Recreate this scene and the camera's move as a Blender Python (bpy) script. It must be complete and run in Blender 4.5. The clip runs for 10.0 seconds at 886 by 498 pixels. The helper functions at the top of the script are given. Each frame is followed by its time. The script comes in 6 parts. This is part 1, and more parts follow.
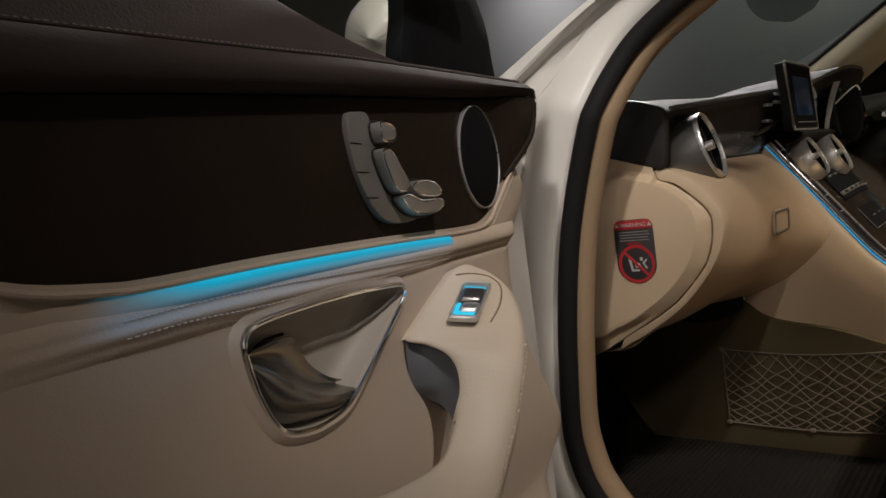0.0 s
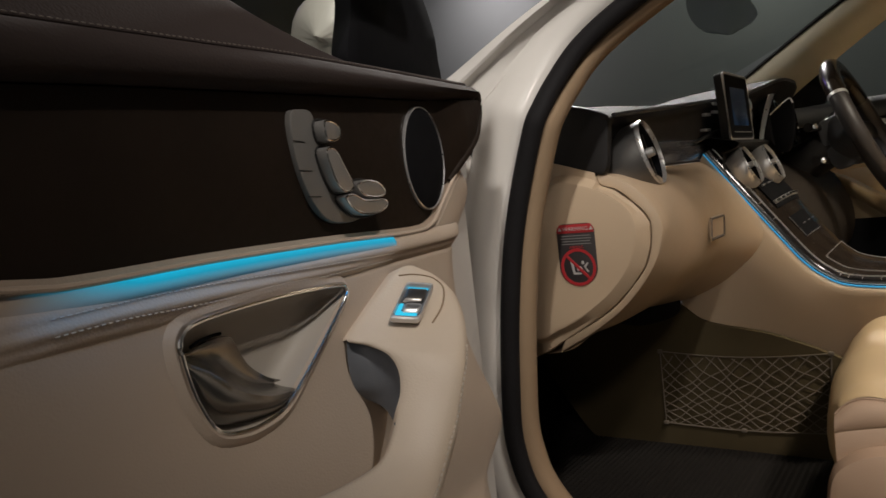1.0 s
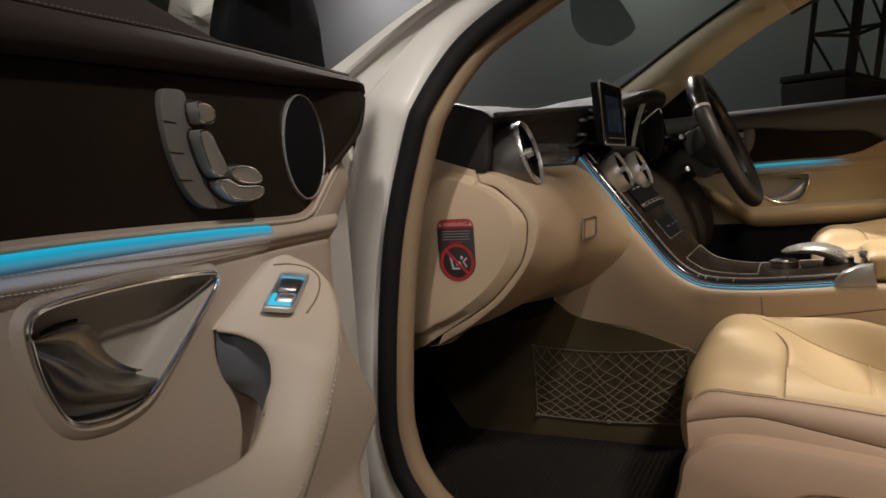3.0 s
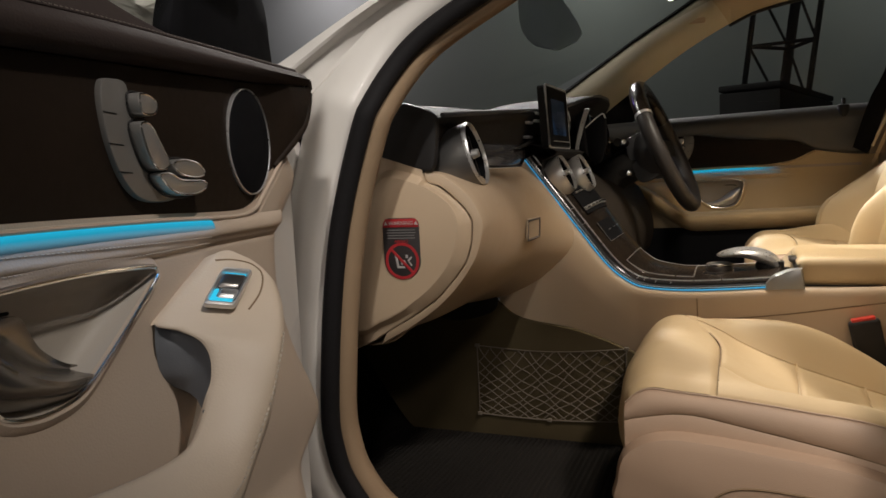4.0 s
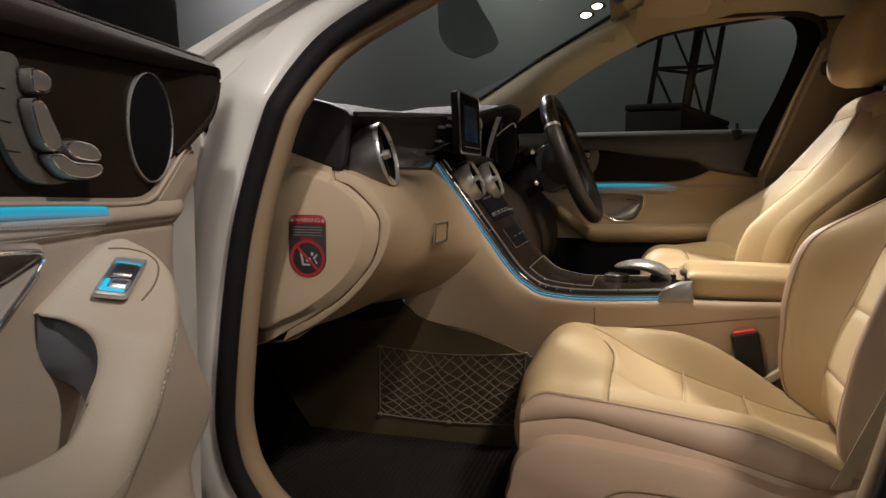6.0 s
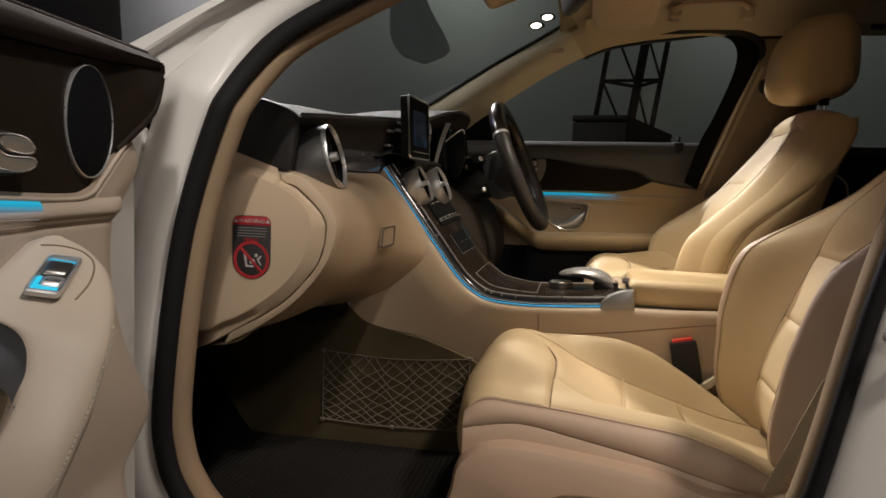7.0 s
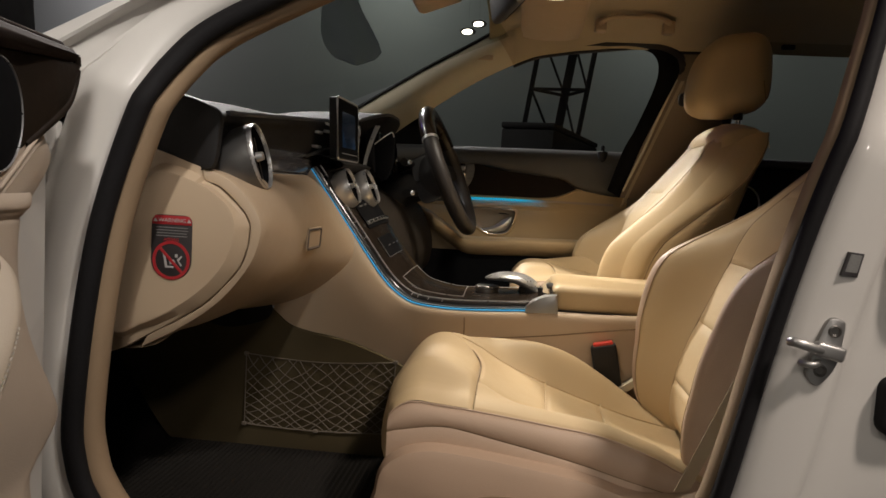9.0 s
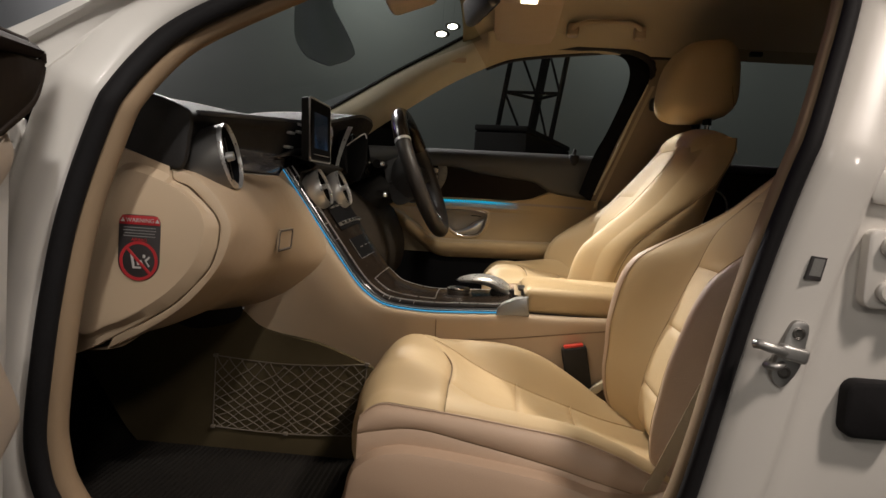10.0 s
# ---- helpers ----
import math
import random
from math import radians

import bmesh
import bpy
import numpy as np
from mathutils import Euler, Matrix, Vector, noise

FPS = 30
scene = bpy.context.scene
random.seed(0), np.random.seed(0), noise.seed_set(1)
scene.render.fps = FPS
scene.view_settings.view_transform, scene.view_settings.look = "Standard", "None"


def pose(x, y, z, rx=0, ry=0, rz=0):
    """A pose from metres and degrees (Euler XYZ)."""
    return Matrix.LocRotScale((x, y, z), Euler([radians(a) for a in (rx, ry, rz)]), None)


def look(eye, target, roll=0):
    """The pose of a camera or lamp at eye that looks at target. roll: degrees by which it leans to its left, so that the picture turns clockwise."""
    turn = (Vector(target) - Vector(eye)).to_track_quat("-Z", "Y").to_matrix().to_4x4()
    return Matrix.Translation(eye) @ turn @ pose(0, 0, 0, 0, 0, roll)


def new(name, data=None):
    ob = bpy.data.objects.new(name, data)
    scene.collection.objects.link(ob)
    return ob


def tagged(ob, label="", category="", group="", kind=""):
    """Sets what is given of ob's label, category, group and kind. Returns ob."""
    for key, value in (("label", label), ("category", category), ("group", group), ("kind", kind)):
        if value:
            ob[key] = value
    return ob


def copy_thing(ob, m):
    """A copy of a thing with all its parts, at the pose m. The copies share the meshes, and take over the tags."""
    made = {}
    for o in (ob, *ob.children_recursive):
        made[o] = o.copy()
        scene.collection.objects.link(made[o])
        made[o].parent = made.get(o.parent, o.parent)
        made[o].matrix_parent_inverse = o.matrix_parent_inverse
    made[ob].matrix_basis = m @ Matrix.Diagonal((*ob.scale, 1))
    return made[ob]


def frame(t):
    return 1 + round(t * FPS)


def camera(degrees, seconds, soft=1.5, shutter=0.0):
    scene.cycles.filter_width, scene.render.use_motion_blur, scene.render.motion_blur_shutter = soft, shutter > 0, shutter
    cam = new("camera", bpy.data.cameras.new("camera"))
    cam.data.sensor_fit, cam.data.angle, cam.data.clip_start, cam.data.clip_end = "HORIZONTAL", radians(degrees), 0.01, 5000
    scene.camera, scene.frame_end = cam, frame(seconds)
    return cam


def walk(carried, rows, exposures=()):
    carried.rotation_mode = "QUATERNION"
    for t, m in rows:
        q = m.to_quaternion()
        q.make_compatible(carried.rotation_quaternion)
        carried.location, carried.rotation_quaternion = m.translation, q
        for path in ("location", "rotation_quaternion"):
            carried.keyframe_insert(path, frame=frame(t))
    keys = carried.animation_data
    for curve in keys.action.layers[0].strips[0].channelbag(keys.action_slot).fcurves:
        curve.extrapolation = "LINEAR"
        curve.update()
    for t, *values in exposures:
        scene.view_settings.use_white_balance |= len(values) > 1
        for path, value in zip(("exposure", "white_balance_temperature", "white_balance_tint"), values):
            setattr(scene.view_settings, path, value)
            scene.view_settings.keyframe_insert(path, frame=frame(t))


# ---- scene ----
cam = camera(62.0, 10.0, shutter=0.5)
PATH = [
    (0.0, pose(-0.0264, -1.7034, 0.8477, 86.044, 7.595, 39.189)),
    (0.5, pose(-0.0246, -1.7034, 0.8470, 85.942, 7.081, 37.198)),
    (1.0, pose(-0.0234, -1.7021, 0.8468, 85.662, 6.480, 35.096)),
    (1.5, pose(-0.0226, -1.7010, 0.8456, 85.218, 5.894, 32.692)),
    (2.0, pose(-0.0202, -1.7005, 0.8448, 84.938, 5.400, 30.719)),
    (2.5, pose(-0.0180, -1.7003, 0.8433, 84.760, 4.752, 28.561)),
    (3.0, pose(-0.0160, -1.7012, 0.8432, 84.492, 4.072, 26.329)),
    (4.5, pose(-0.0115, -1.7068, 0.8412, 84.214, 2.118, 20.497)),
    (5.0, pose(-0.0107, -1.7071, 0.8408, 84.166, 1.289, 18.926)),
    (5.5, pose(-0.0085, -1.7077, 0.8413, 84.122, 0.408, 17.301)),
    (7.0, pose(-0.0060, -1.7075, 0.8406, 84.729, -2.024, 11.542)),
    (7.5, pose(-0.0044, -1.7079, 0.8399, 84.965, -2.565, 9.758)),
    (8.0, pose(-0.0040, -1.7074, 0.8402, 85.049, -2.827, 8.762)),
    (8.5, pose(-0.0032, -1.7089, 0.8413, 85.110, -3.149, 7.317)),
    (9.0, pose(-0.0019, -1.7089, 0.8413, 85.233, -3.313, 6.127)),
    (9.5, pose(-0.0004, -1.7090, 0.8413, 85.383, -3.593, 4.921)),
    (10.0, pose(0.0000, -1.7090, 0.8416, 85.511, -3.797, 4.053)),
]
walk(cam, PATH)

# ---- world, sun, lamps, exposure ----
scene.view_settings.exposure = 0.0
world = bpy.data.worlds.new("showroom_air")
world.use_nodes = True
world.node_tree.nodes["Background"].inputs[0].default_value = (0.5, 0.5, 0.55, 1)
world.node_tree.nodes["Background"].inputs[1].default_value = 0.045
scene.world = world


def area_lamp(name, eye, target, size, watts, colour):
    data = bpy.data.lights.new(name, "AREA")
    data.shape, data.size, data.energy, data.color = "DISK", size, watts, colour
    ob = new(name, data)
    ob.matrix_world = look(eye, target)
    return ob


def spot_lamp(name, eye, target, radius, watts, colour, degrees, blend):
    data = bpy.data.lights.new(name, "SPOT")
    data.energy, data.color, data.shadow_soft_size = watts, colour, radius
    data.spot_size, data.spot_blend = radians(degrees), blend
    ob = new(name, data)
    ob.matrix_world = look(eye, target)
    return ob


area_lamp("ceiling_lamp_key", (1.5, -5.2, 3.1), (-0.3, -0.6, 0.6), 0.45, 25, (1.0, 0.89, 0.81))
spot_lamp("ceiling_spot_over", (2.1, -2.38, 4.35), (0.22, -0.58, 0.60), 0.22, 630, (1.0, 0.88, 0.79), 20.5, 0.95)
spot_lamp("ceiling_spot_door", (2.4, -2.0, 4.45), (-0.57, -1.08, 0.86), 0.15, 520, (1.0, 0.93, 0.87), 13.0, 1.0)
spot_lamp("ceiling_spot_pillar", (1.0, -4.2, 4.3), (-0.55, -0.86, 1.10), 0.12, 600, (1.0, 0.95, 0.90), 9.0, 1.0)
spot_lamp("ceiling_spot_front", (-4.0, 0.3, 4.45), (-0.27, 0.34, 0.97), 0.30, 470, (1.0, 0.97, 0.92), 12.0, 0.85)
spot_lamp("ceiling_spot_seat", (-4.3, -0.2, 4.4), (0.40, 0.24, 0.78), 0.12, 110, (1.0, 0.97, 0.90), 6.5, 0.5)
# no known fixture here: added to lift the middle pillar trim and seat flank
spot_lamp("ceiling_spot_rear", (-2.5, -4.5, 4.4), (0.30, -0.70, 0.64), 0.15, 130, (1.0, 0.91, 0.83), 14.0, 0.9)
# unseen fill lamp added beyond the car to brighten the far door's top
far_lamp = area_lamp("ceiling_lamp_far", (-2.2, 3.6, 3.8), (0.1, 0.45, 0.8), 0.25, 105, (1.0, 0.97, 0.92))
far_lamp.data.spread = radians(110)
# added unseen lamp: its bounce off the south wall fills the cabin and chrome
area_lamp("wall_wash_south", (0.0, -6.3, 4.4), (0.0, -8.0, 1.8), 1.6, 300, (1.0, 0.93, 0.86))
for x_, watts_ in ((-5.3, 26), (-1.8, 15), (1.8, 13), (5.3, 11)):
    wash = area_lamp("wall_wash_north", (x_, 6.75, 4.4), (x_, 8.0, 3.1), 0.9, watts_, (0.97, 1.0, 0.98) if x_ > -3 else (1.0, 0.93, 0.98))
    wash.data.spread = radians(120)
area_lamp("stage_lamp_violet", (-5.2, 2.6, 3.4), (-0.4, -0.7, 1.0), 0.4, 15, (0.35, 0.22, 1.0))
roof_lamp = area_lamp("roof_lamp_glow", (0.047, 0.0, 1.282), (0.02, 0.0, 0.5), 0.10, 2.5, (1.0, 0.89, 0.74))
roof_lamp.data.spread = radians(110)


# ---- materials ----
def material(name, colour, rough=0.5, metal=0.0, spec=0.5, coat=0.0, var=0.12, scale=6.0, bump=0.0, bscale=400.0,
             kind="noise", second=None, rvar=0.1, sheen=0.0):
    m = bpy.data.materials.new(name)
    m.use_nodes = True
    nt = m.node_tree
    b = nt.nodes["Principled BSDF"]
    b.inputs["Base Color"].default_value = (*colour, 1)
    b.inputs["Roughness"].default_value = rough
    b.inputs["Metallic"].default_value = metal
    b.inputs["Specular IOR Level"].default_value = spec
    b.inputs["Coat Weight"].default_value = coat
    b.inputs["Coat Roughness"].default_value = 0.06
    b.inputs["Sheen Weight"].default_value = sheen
    tc = nt.nodes.new("ShaderNodeTexCoord")
    n1 = nt.nodes.new("ShaderNodeTexNoise")
    n1.inputs["Scale"].default_value = scale
    n1.inputs["Detail"].default_value = 6
    nt.links.new(tc.outputs["Object"], n1.inputs["Vector"])
    mix = nt.nodes.new("ShaderNodeMix")
    mix.data_type = "RGBA"
    lo = tuple(c * (1 - var) for c in colour)
    hi = second or tuple(min(1, c * (1 + var)) for c in colour)
    mix.inputs["A"].default_value = (*lo, 1)
    mix.inputs["B"].default_value = (*hi, 1)
    nt.links.new(n1.outputs["Fac"], mix.inputs["Factor"])
    nt.links.new(mix.outputs["Result"], b.inputs["Base Color"])
    rr = nt.nodes.new("ShaderNodeMapRange")
    rr.inputs["To Min"].default_value = max(0.02, rough - rvar)
    rr.inputs["To Max"].default_value = min(1, rough + rvar)
    n2 = nt.nodes.new("ShaderNodeTexNoise")
    n2.inputs["Scale"].default_value = scale * 9
    n2.inputs["Detail"].default_value = 4
    nt.links.new(tc.outputs["Object"], n2.inputs["Vector"])
    nt.links.new(n2.outputs["Fac"], rr.inputs["Value"])
    nt.links.new(rr.outputs["Result"], b.inputs["Roughness"])
    if bump:
        if kind == "pebble":
            t = nt.nodes.new("ShaderNodeTexVoronoi")
            t.inputs["Scale"].default_value = bscale
            out = t.outputs["Distance"]
        elif kind == "wave":
            t = nt.nodes.new("ShaderNodeTexWave")
            t.inputs["Scale"].default_value = bscale
            t.inputs["Distortion"].default_value = 1.5
            t.inputs["Detail"].default_value = 3
            out = t.outputs["Fac"]
        else:
            t = nt.nodes.new("ShaderNodeTexNoise")
            t.inputs["Scale"].default_value = bscale
            t.inputs["Detail"].default_value = 5
            out = t.outputs["Fac"]
        nt.links.new(tc.outputs["Object"], t.inputs["Vector"])
        bp = nt.nodes.new("ShaderNodeBump")
        bp.inputs["Strength"].default_value = bump
        bp.inputs["Distance"].default_value = 0.001
        nt.links.new(out, bp.inputs["Height"])
        nt.links.new(bp.outputs["Normal"], b.inputs["Normal"])
    return m


def glowing(name, colour, strength):
    m = bpy.data.materials.new(name)
    m.use_nodes = True
    b = m.node_tree.nodes["Principled BSDF"]
    b.inputs["Base Color"].default_value = (*colour, 1)
    b.inputs["Emission Color"].default_value = (*colour, 1)
    b.inputs["Emission Strength"].default_value = strength
    return m


def clear_glass(name, tint, rough=0.0):
    m = bpy.data.materials.new(name)
    m.use_nodes = True
    nt = m.node_tree
    for nd in list(nt.nodes):
        nt.nodes.remove(nd)
    out = nt.nodes.new("ShaderNodeOutputMaterial")
    tr = nt.nodes.new("ShaderNodeBsdfTransparent")
    tr.inputs[0].default_value = (*tint, 1)
    gl = nt.nodes.new("ShaderNodeBsdfGlossy")
    gl.inputs["Roughness"].default_value = 0.02
    lw = nt.nodes.new("ShaderNodeLayerWeight")
    lw.inputs["Blend"].default_value = 0.5
    pw = nt.nodes.new("ShaderNodeMath")
    pw.operation = "POWER"
    pw.inputs[1].default_value = 5.0
    fr = nt.nodes.new("ShaderNodeMath")
    fr.operation = "MULTIPLY_ADD"
    fr.inputs[1].default_value = 0.10
    fr.inputs[2].default_value = 0.005
    nt.links.new(lw.outputs["Facing"], pw.inputs[0])
    nt.links.new(pw.outputs[0], fr.inputs[0])
    mx = nt.nodes.new("ShaderNodeMixShader")
    nt.links.new(fr.outputs[0], mx.inputs[0])
    nt.links.new(tr.outputs[0], mx.inputs[1])
    nt.links.new(gl.outputs[0], mx.inputs[2])
    nt.links.new(mx.outputs[0], out.inputs["Surface"])
    return m


LEATHER = material("beige_leather", (0.53, 0.395, 0.225), 0.54, var=0.06, scale=5, bump=0.14, bscale=700, kind="pebble", spec=0.32)
LEATHER_SIDE = material("beige_side_leather", (0.46, 0.33, 0.235), 0.5, var=0.07, scale=5, bump=0.13, bscale=520, kind="pebble", spec=0.4)
# door leather with the cooler light on the open door mixed into its colour
DOORSKIN = material("cool_lit_door_leather", (0.46, 0.372, 0.29), 0.52, var=0.07, scale=5, bump=0.16, bscale=520, kind="pebble", spec=0.38)
RIMLEATHER = material("worn_dark_rim_leather", (0.0300, 0.0258, 0.0240), 0.45, var=0.15, scale=9, bump=0.2, bscale=600, kind="pebble", spec=0.4)
# shadow under the wheel painted in: the knee panel itself would be beige
KNEESHADE = material("shade_darkened_knee_plastic", (0.034, 0.027, 0.021), 0.7, var=0.15, scale=8, bump=0.2, bscale=700, kind="pebble", spec=0.2)
PLASTIC = material("beige_moulded_plastic", (0.49, 0.37, 0.25), 0.48, var=0.05, scale=4, bump=0.22, bscale=900, kind="pebble", spec=0.4)
# opening trim: the shade behind the flange is put into this darker tan
TRIMSHADE = material("shade_darkened_opening_trim", (0.28, 0.195, 0.12), 0.8, var=0.08, scale=9, bump=0.3, bscale=1400, spec=0.2)
TRIMCLOTH = material("cream_pillar_cloth", (0.55, 0.49, 0.36), 0.85, var=0.08, scale=9, bump=0.3, bscale=1400, spec=0.2)
# middle pillar: beige cloth darkened to brown in place of the shade on it
PILLARSHADE = material("shade_darkened_pillar_cloth", (0.225, 0.17, 0.115), 0.9, var=0.08, scale=9, bump=0.3, bscale=1400, spec=0.15)
HEADCLOTH = material("beige_headlining_cloth", (0.48, 0.395, 0.275), 0.95, var=0.08, scale=7, bump=0.4, bscale=1500, spec=0.1)
CARPET = material("olive_brown_carpet", (0.090, 0.070, 0.038), 0.98, var=0.2, scale=12, bump=0.7, bscale=900, spec=0.05)
BLACKCARPET = material("black_carpet", (0.024, 0.021, 0.018), 0.98, var=0.3, scale=14, bump=0.7, bscale=800, spec=0.05)
BLACKLEATHER = material("dark_brown_leather", (0.046, 0.036, 0.033), 0.86, var=0.1, scale=6, bump=0.2, bscale=480, kind="pebble", spec=0.05)
BLACKSOFT = material("black_soft_plastic", (0.021, 0.0195, 0.019), 0.58, var=0.15, scale=6, bump=0.3, bscale=700, kind="pebble", spec=0.25)
DASHTOP = material("black_dashboard_leather", (0.024, 0.022, 0.021), 0.74, var=0.15, scale=6, bump=0.3, bscale=700, kind="pebble", spec=0.16)
DECORBAND = material("grey_gloss_decor", (0.09, 0.09, 0.10), 0.22, var=0.2, scale=20, coat=0.5, rvar=0.04)
STEEL = material("dull_zinc_steel", (0.40, 0.385, 0.37), 0.40, metal=0.8, var=0.12, scale=40)
# dark roll leather again, lightened to grey for the sheen on the far door
SHEENPAD = material("sheen_greyed_leather", (0.065, 0.063, 0.062), 0.45, var=0.1, scale=6, bump=0.2, bscale=480, kind="pebble", spec=0.5)
DARKGREY = material("dark_grey_plastic", (0.075, 0.075, 0.08), 0.5, var=0.12, scale=6, bump=0.2, bscale=700, kind="pebble")
WOOD = material("dark_open_pore_wood", (0.014, 0.009, 0.006), 0.6, var=0.4, scale=14, bump=0.12, bscale=160, second=(0.020, 0.0125, 0.008), spec=0.14)
PIANO = material("piano_black", (0.018, 0.016, 0.016), 0.12, var=0.2, scale=20, coat=0.6, rvar=0.04)
WOODGLOSS = material("console_dark_wood", (0.020, 0.014, 0.010), 0.24, var=0.5, scale=30, bump=0.06, bscale=70, kind="wave", coat=0.12, spec=0.3)
SIDEPLASTIC = material("rose_beige_moulded_plastic", (0.43, 0.305, 0.215), 0.46, var=0.06, scale=5, bump=0.2, bscale=800, kind="pebble", spec=0.4)
CHROME = material("chrome", (0.90, 0.89, 0.87), 0.17, metal=1.0, var=0.04, scale=20, rvar=0.05)
SATIN = material("satin_silver_metal", (0.72, 0.70, 0.68), 0.36, metal=0.72, var=0.06, scale=30, rvar=0.08)
SILVER = material("silver_painted_trim", (0.66, 0.65, 0.64), 0.30, metal=0.75, var=0.05, scale=25)
PODGREY = material("satin_graphite", (0.16, 0.153, 0.146), 0.36, metal=0.75, var=0.08, scale=20)
LEVERMETAL = material("brushed_lever_metal", (0.25, 0.235, 0.215), 0.26, metal=0.9, var=0.02, scale=15, rvar=0.02)
GUNMETAL = material("brushed_gunmetal", (0.22, 0.205, 0.19), 0.33, metal=0.9, var=0.1, scale=40)
PLATEGREY = material("dull_silver_plate", (0.17, 0.162, 0.15), 0.42, metal=0.3, var=0.08, scale=25)
GREYBUTTON = material("silver_grey_plastic", (0.32, 0.31, 0.295), 0.33, metal=0.6, var=0.02, scale=25, rvar=0.02)
PAINT = material("white_car_paint", (0.66, 0.625, 0.58), 0.36, var=0.02, scale=3, coat=0.35, rvar=0.03)
RUBBER = material("black_rubber_seal", (0.009, 0.008, 0.0085), 0.75, var=0.2, scale=20, bump=0.15, bscale=300, spec=0.2)
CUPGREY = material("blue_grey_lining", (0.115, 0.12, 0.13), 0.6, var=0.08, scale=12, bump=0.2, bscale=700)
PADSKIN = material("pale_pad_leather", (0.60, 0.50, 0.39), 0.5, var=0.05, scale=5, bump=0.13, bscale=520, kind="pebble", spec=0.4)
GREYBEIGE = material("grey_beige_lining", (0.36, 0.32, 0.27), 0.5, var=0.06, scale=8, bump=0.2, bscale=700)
SAILBLACK = material("matt_black_plastic", (0.007, 0.007, 0.008), 0.8, var=0.1, scale=8, spec=0.06)
MATWEAVE = material("black_woven_mat", (0.011, 0.0095, 0.008), 0.85, var=0.3, scale=40, bump=0.9, bscale=220, spec=0.16)
CORD = material("grey_elastic_cord", (0.165, 0.136, 0.102), 0.85, var=0.15, scale=60, bump=0.3, bscale=900)
WEBBING = material("beige_belt_webbing", (0.36, 0.28, 0.18), 0.8, var=0.08, scale=40, bump=0.4, bscale=900)
THREAD = material("pale_stitch_thread", (0.55, 0.48, 0.40), 0.8, var=0.1, scale=80)
DARKTHREAD = material("brown_stitch_thread", (0.14, 0.115, 0.10), 0.8, var=0.1, scale=80)
SEAMTAN = material("light_tan_seam", (0.33, 0.235, 0.135), 0.9, var=0.1, scale=30)
SEAM = material("tan_seam", (0.22, 0.15, 0.085), 0.9, var=0.1, scale=30)
RED = material("red_plastic", (0.55, 0.035, 0.02), 0.4, var=0.08, scale=40)
STICKRED = material("red_sticker_film", (0.38, 0.025, 0.03), 0.4, var=0.05, scale=40)
STICKBLACK = material("black_sticker_film", (0.035, 0.03, 0.03), 0.4, var=0.1, scale=40)
LABELGREY = material("grey_label_print", (0.20, 0.195, 0.185), 0.5, var=0.35, scale=900)
STICKGREY = material("pale_sticker_print", (0.42, 0.40, 0.38), 0.5, var=0.05, scale=40)
STRIP = glowing("blue_light_pipe", (0.02, 0.42, 0.68), 0.52)
# emission fading to the lower edge and rear end paints the light's spill on leather
nt = STRIP.node_tree
bs = nt.nodes["Principled BSDF"]
bs.inputs["Base Color"].default_value = (0.17, 0.14, 0.12, 1)
bs.inputs["Specular IOR Level"].default_value = 0.15
bs.inputs["Emission Color"].default_value = (0.0, 0.29, 0.45, 1)
uv_, sp_ = nt.nodes.new("ShaderNodeUVMap"), nt.nodes.new("ShaderNodeSeparateXYZ")
uv_.uv_map = "along"
nt.links.new(uv_.outputs["UV"], sp_.inputs[0])
mr_ = nt.nodes.new("ShaderNodeMapRange")
mr_.interpolation_type = "SMOOTHSTEP"
mr_.inputs["From Min"].default_value, mr_.inputs["From Max"].default_value = 0.02, 0.86
mr_.inputs["To Min"].default_value, mr_.inputs["To Max"].default_value = 1.45, 0.0
nt.links.new(sp_.outputs["Y"], mr_.inputs["Value"])
me_ = nt.nodes.new("ShaderNodeMapRange")
me_.interpolation_type = "SMOOTHSTEP"
me_.inputs["From Min"].default_value, me_.inputs["From Max"].default_value = 0.76, 1.04
me_.inputs["To Min"].default_value, me_.inputs["To Max"].default_value = 1.0, 0.0
nt.links.new(sp_.outputs["X"], me_.inputs["Value"])
mu_ = nt.nodes.new("ShaderNodeMath")
mu_.operation = "MULTIPLY"
nt.links.new(mr_.outputs["Result"], mu_.inputs[0])
nt.links.new(me_.outputs["Result"], mu_.inputs[1])
nt.links.new(mu_.outputs[0], bs.inputs["Emission Strength"])
bc_ = nt.nodes.new("ShaderNodeMix")
bc_.data_type = "RGBA"
bc_.inputs["A"].default_value, bc_.inputs["B"].default_value = (0.44, 0.355, 0.278, 1), (0.03, 0.03, 0.03, 1)
nt.links.new(mu_.outputs[0], bc_.inputs["Factor"])
nt.links.new(bc_.outputs["Result"], bs.inputs["Base Color"])
THINSTRIP = glowing("blue_light_line", (0.04, 0.30, 0.58), 0.55)
SWITCHGLOW = glowing("cyan_switch_glow", (0.02, 0.42, 0.62), 0.75)
LAMPGLOW = glowing("warm_lamp_lens", (1.0, 0.84, 0.62), 6.0)
SPOTGLOW = glowing("spot_lens", (1.0, 0.93, 0.80), 14.0)
SCREENGLOW = glowing("dim_blue_display", (0.02, 0.05, 0.09), 0.5)
nt = SCREENGLOW.node_tree
bs = nt.nodes["Principled BSDF"]
bs.inputs["Base Color"].default_value = (0.004, 0.005, 0.007, 1)
bs.inputs["Roughness"].default_value = 0.25
bs.inputs["Specular IOR Level"].default_value = 0.15
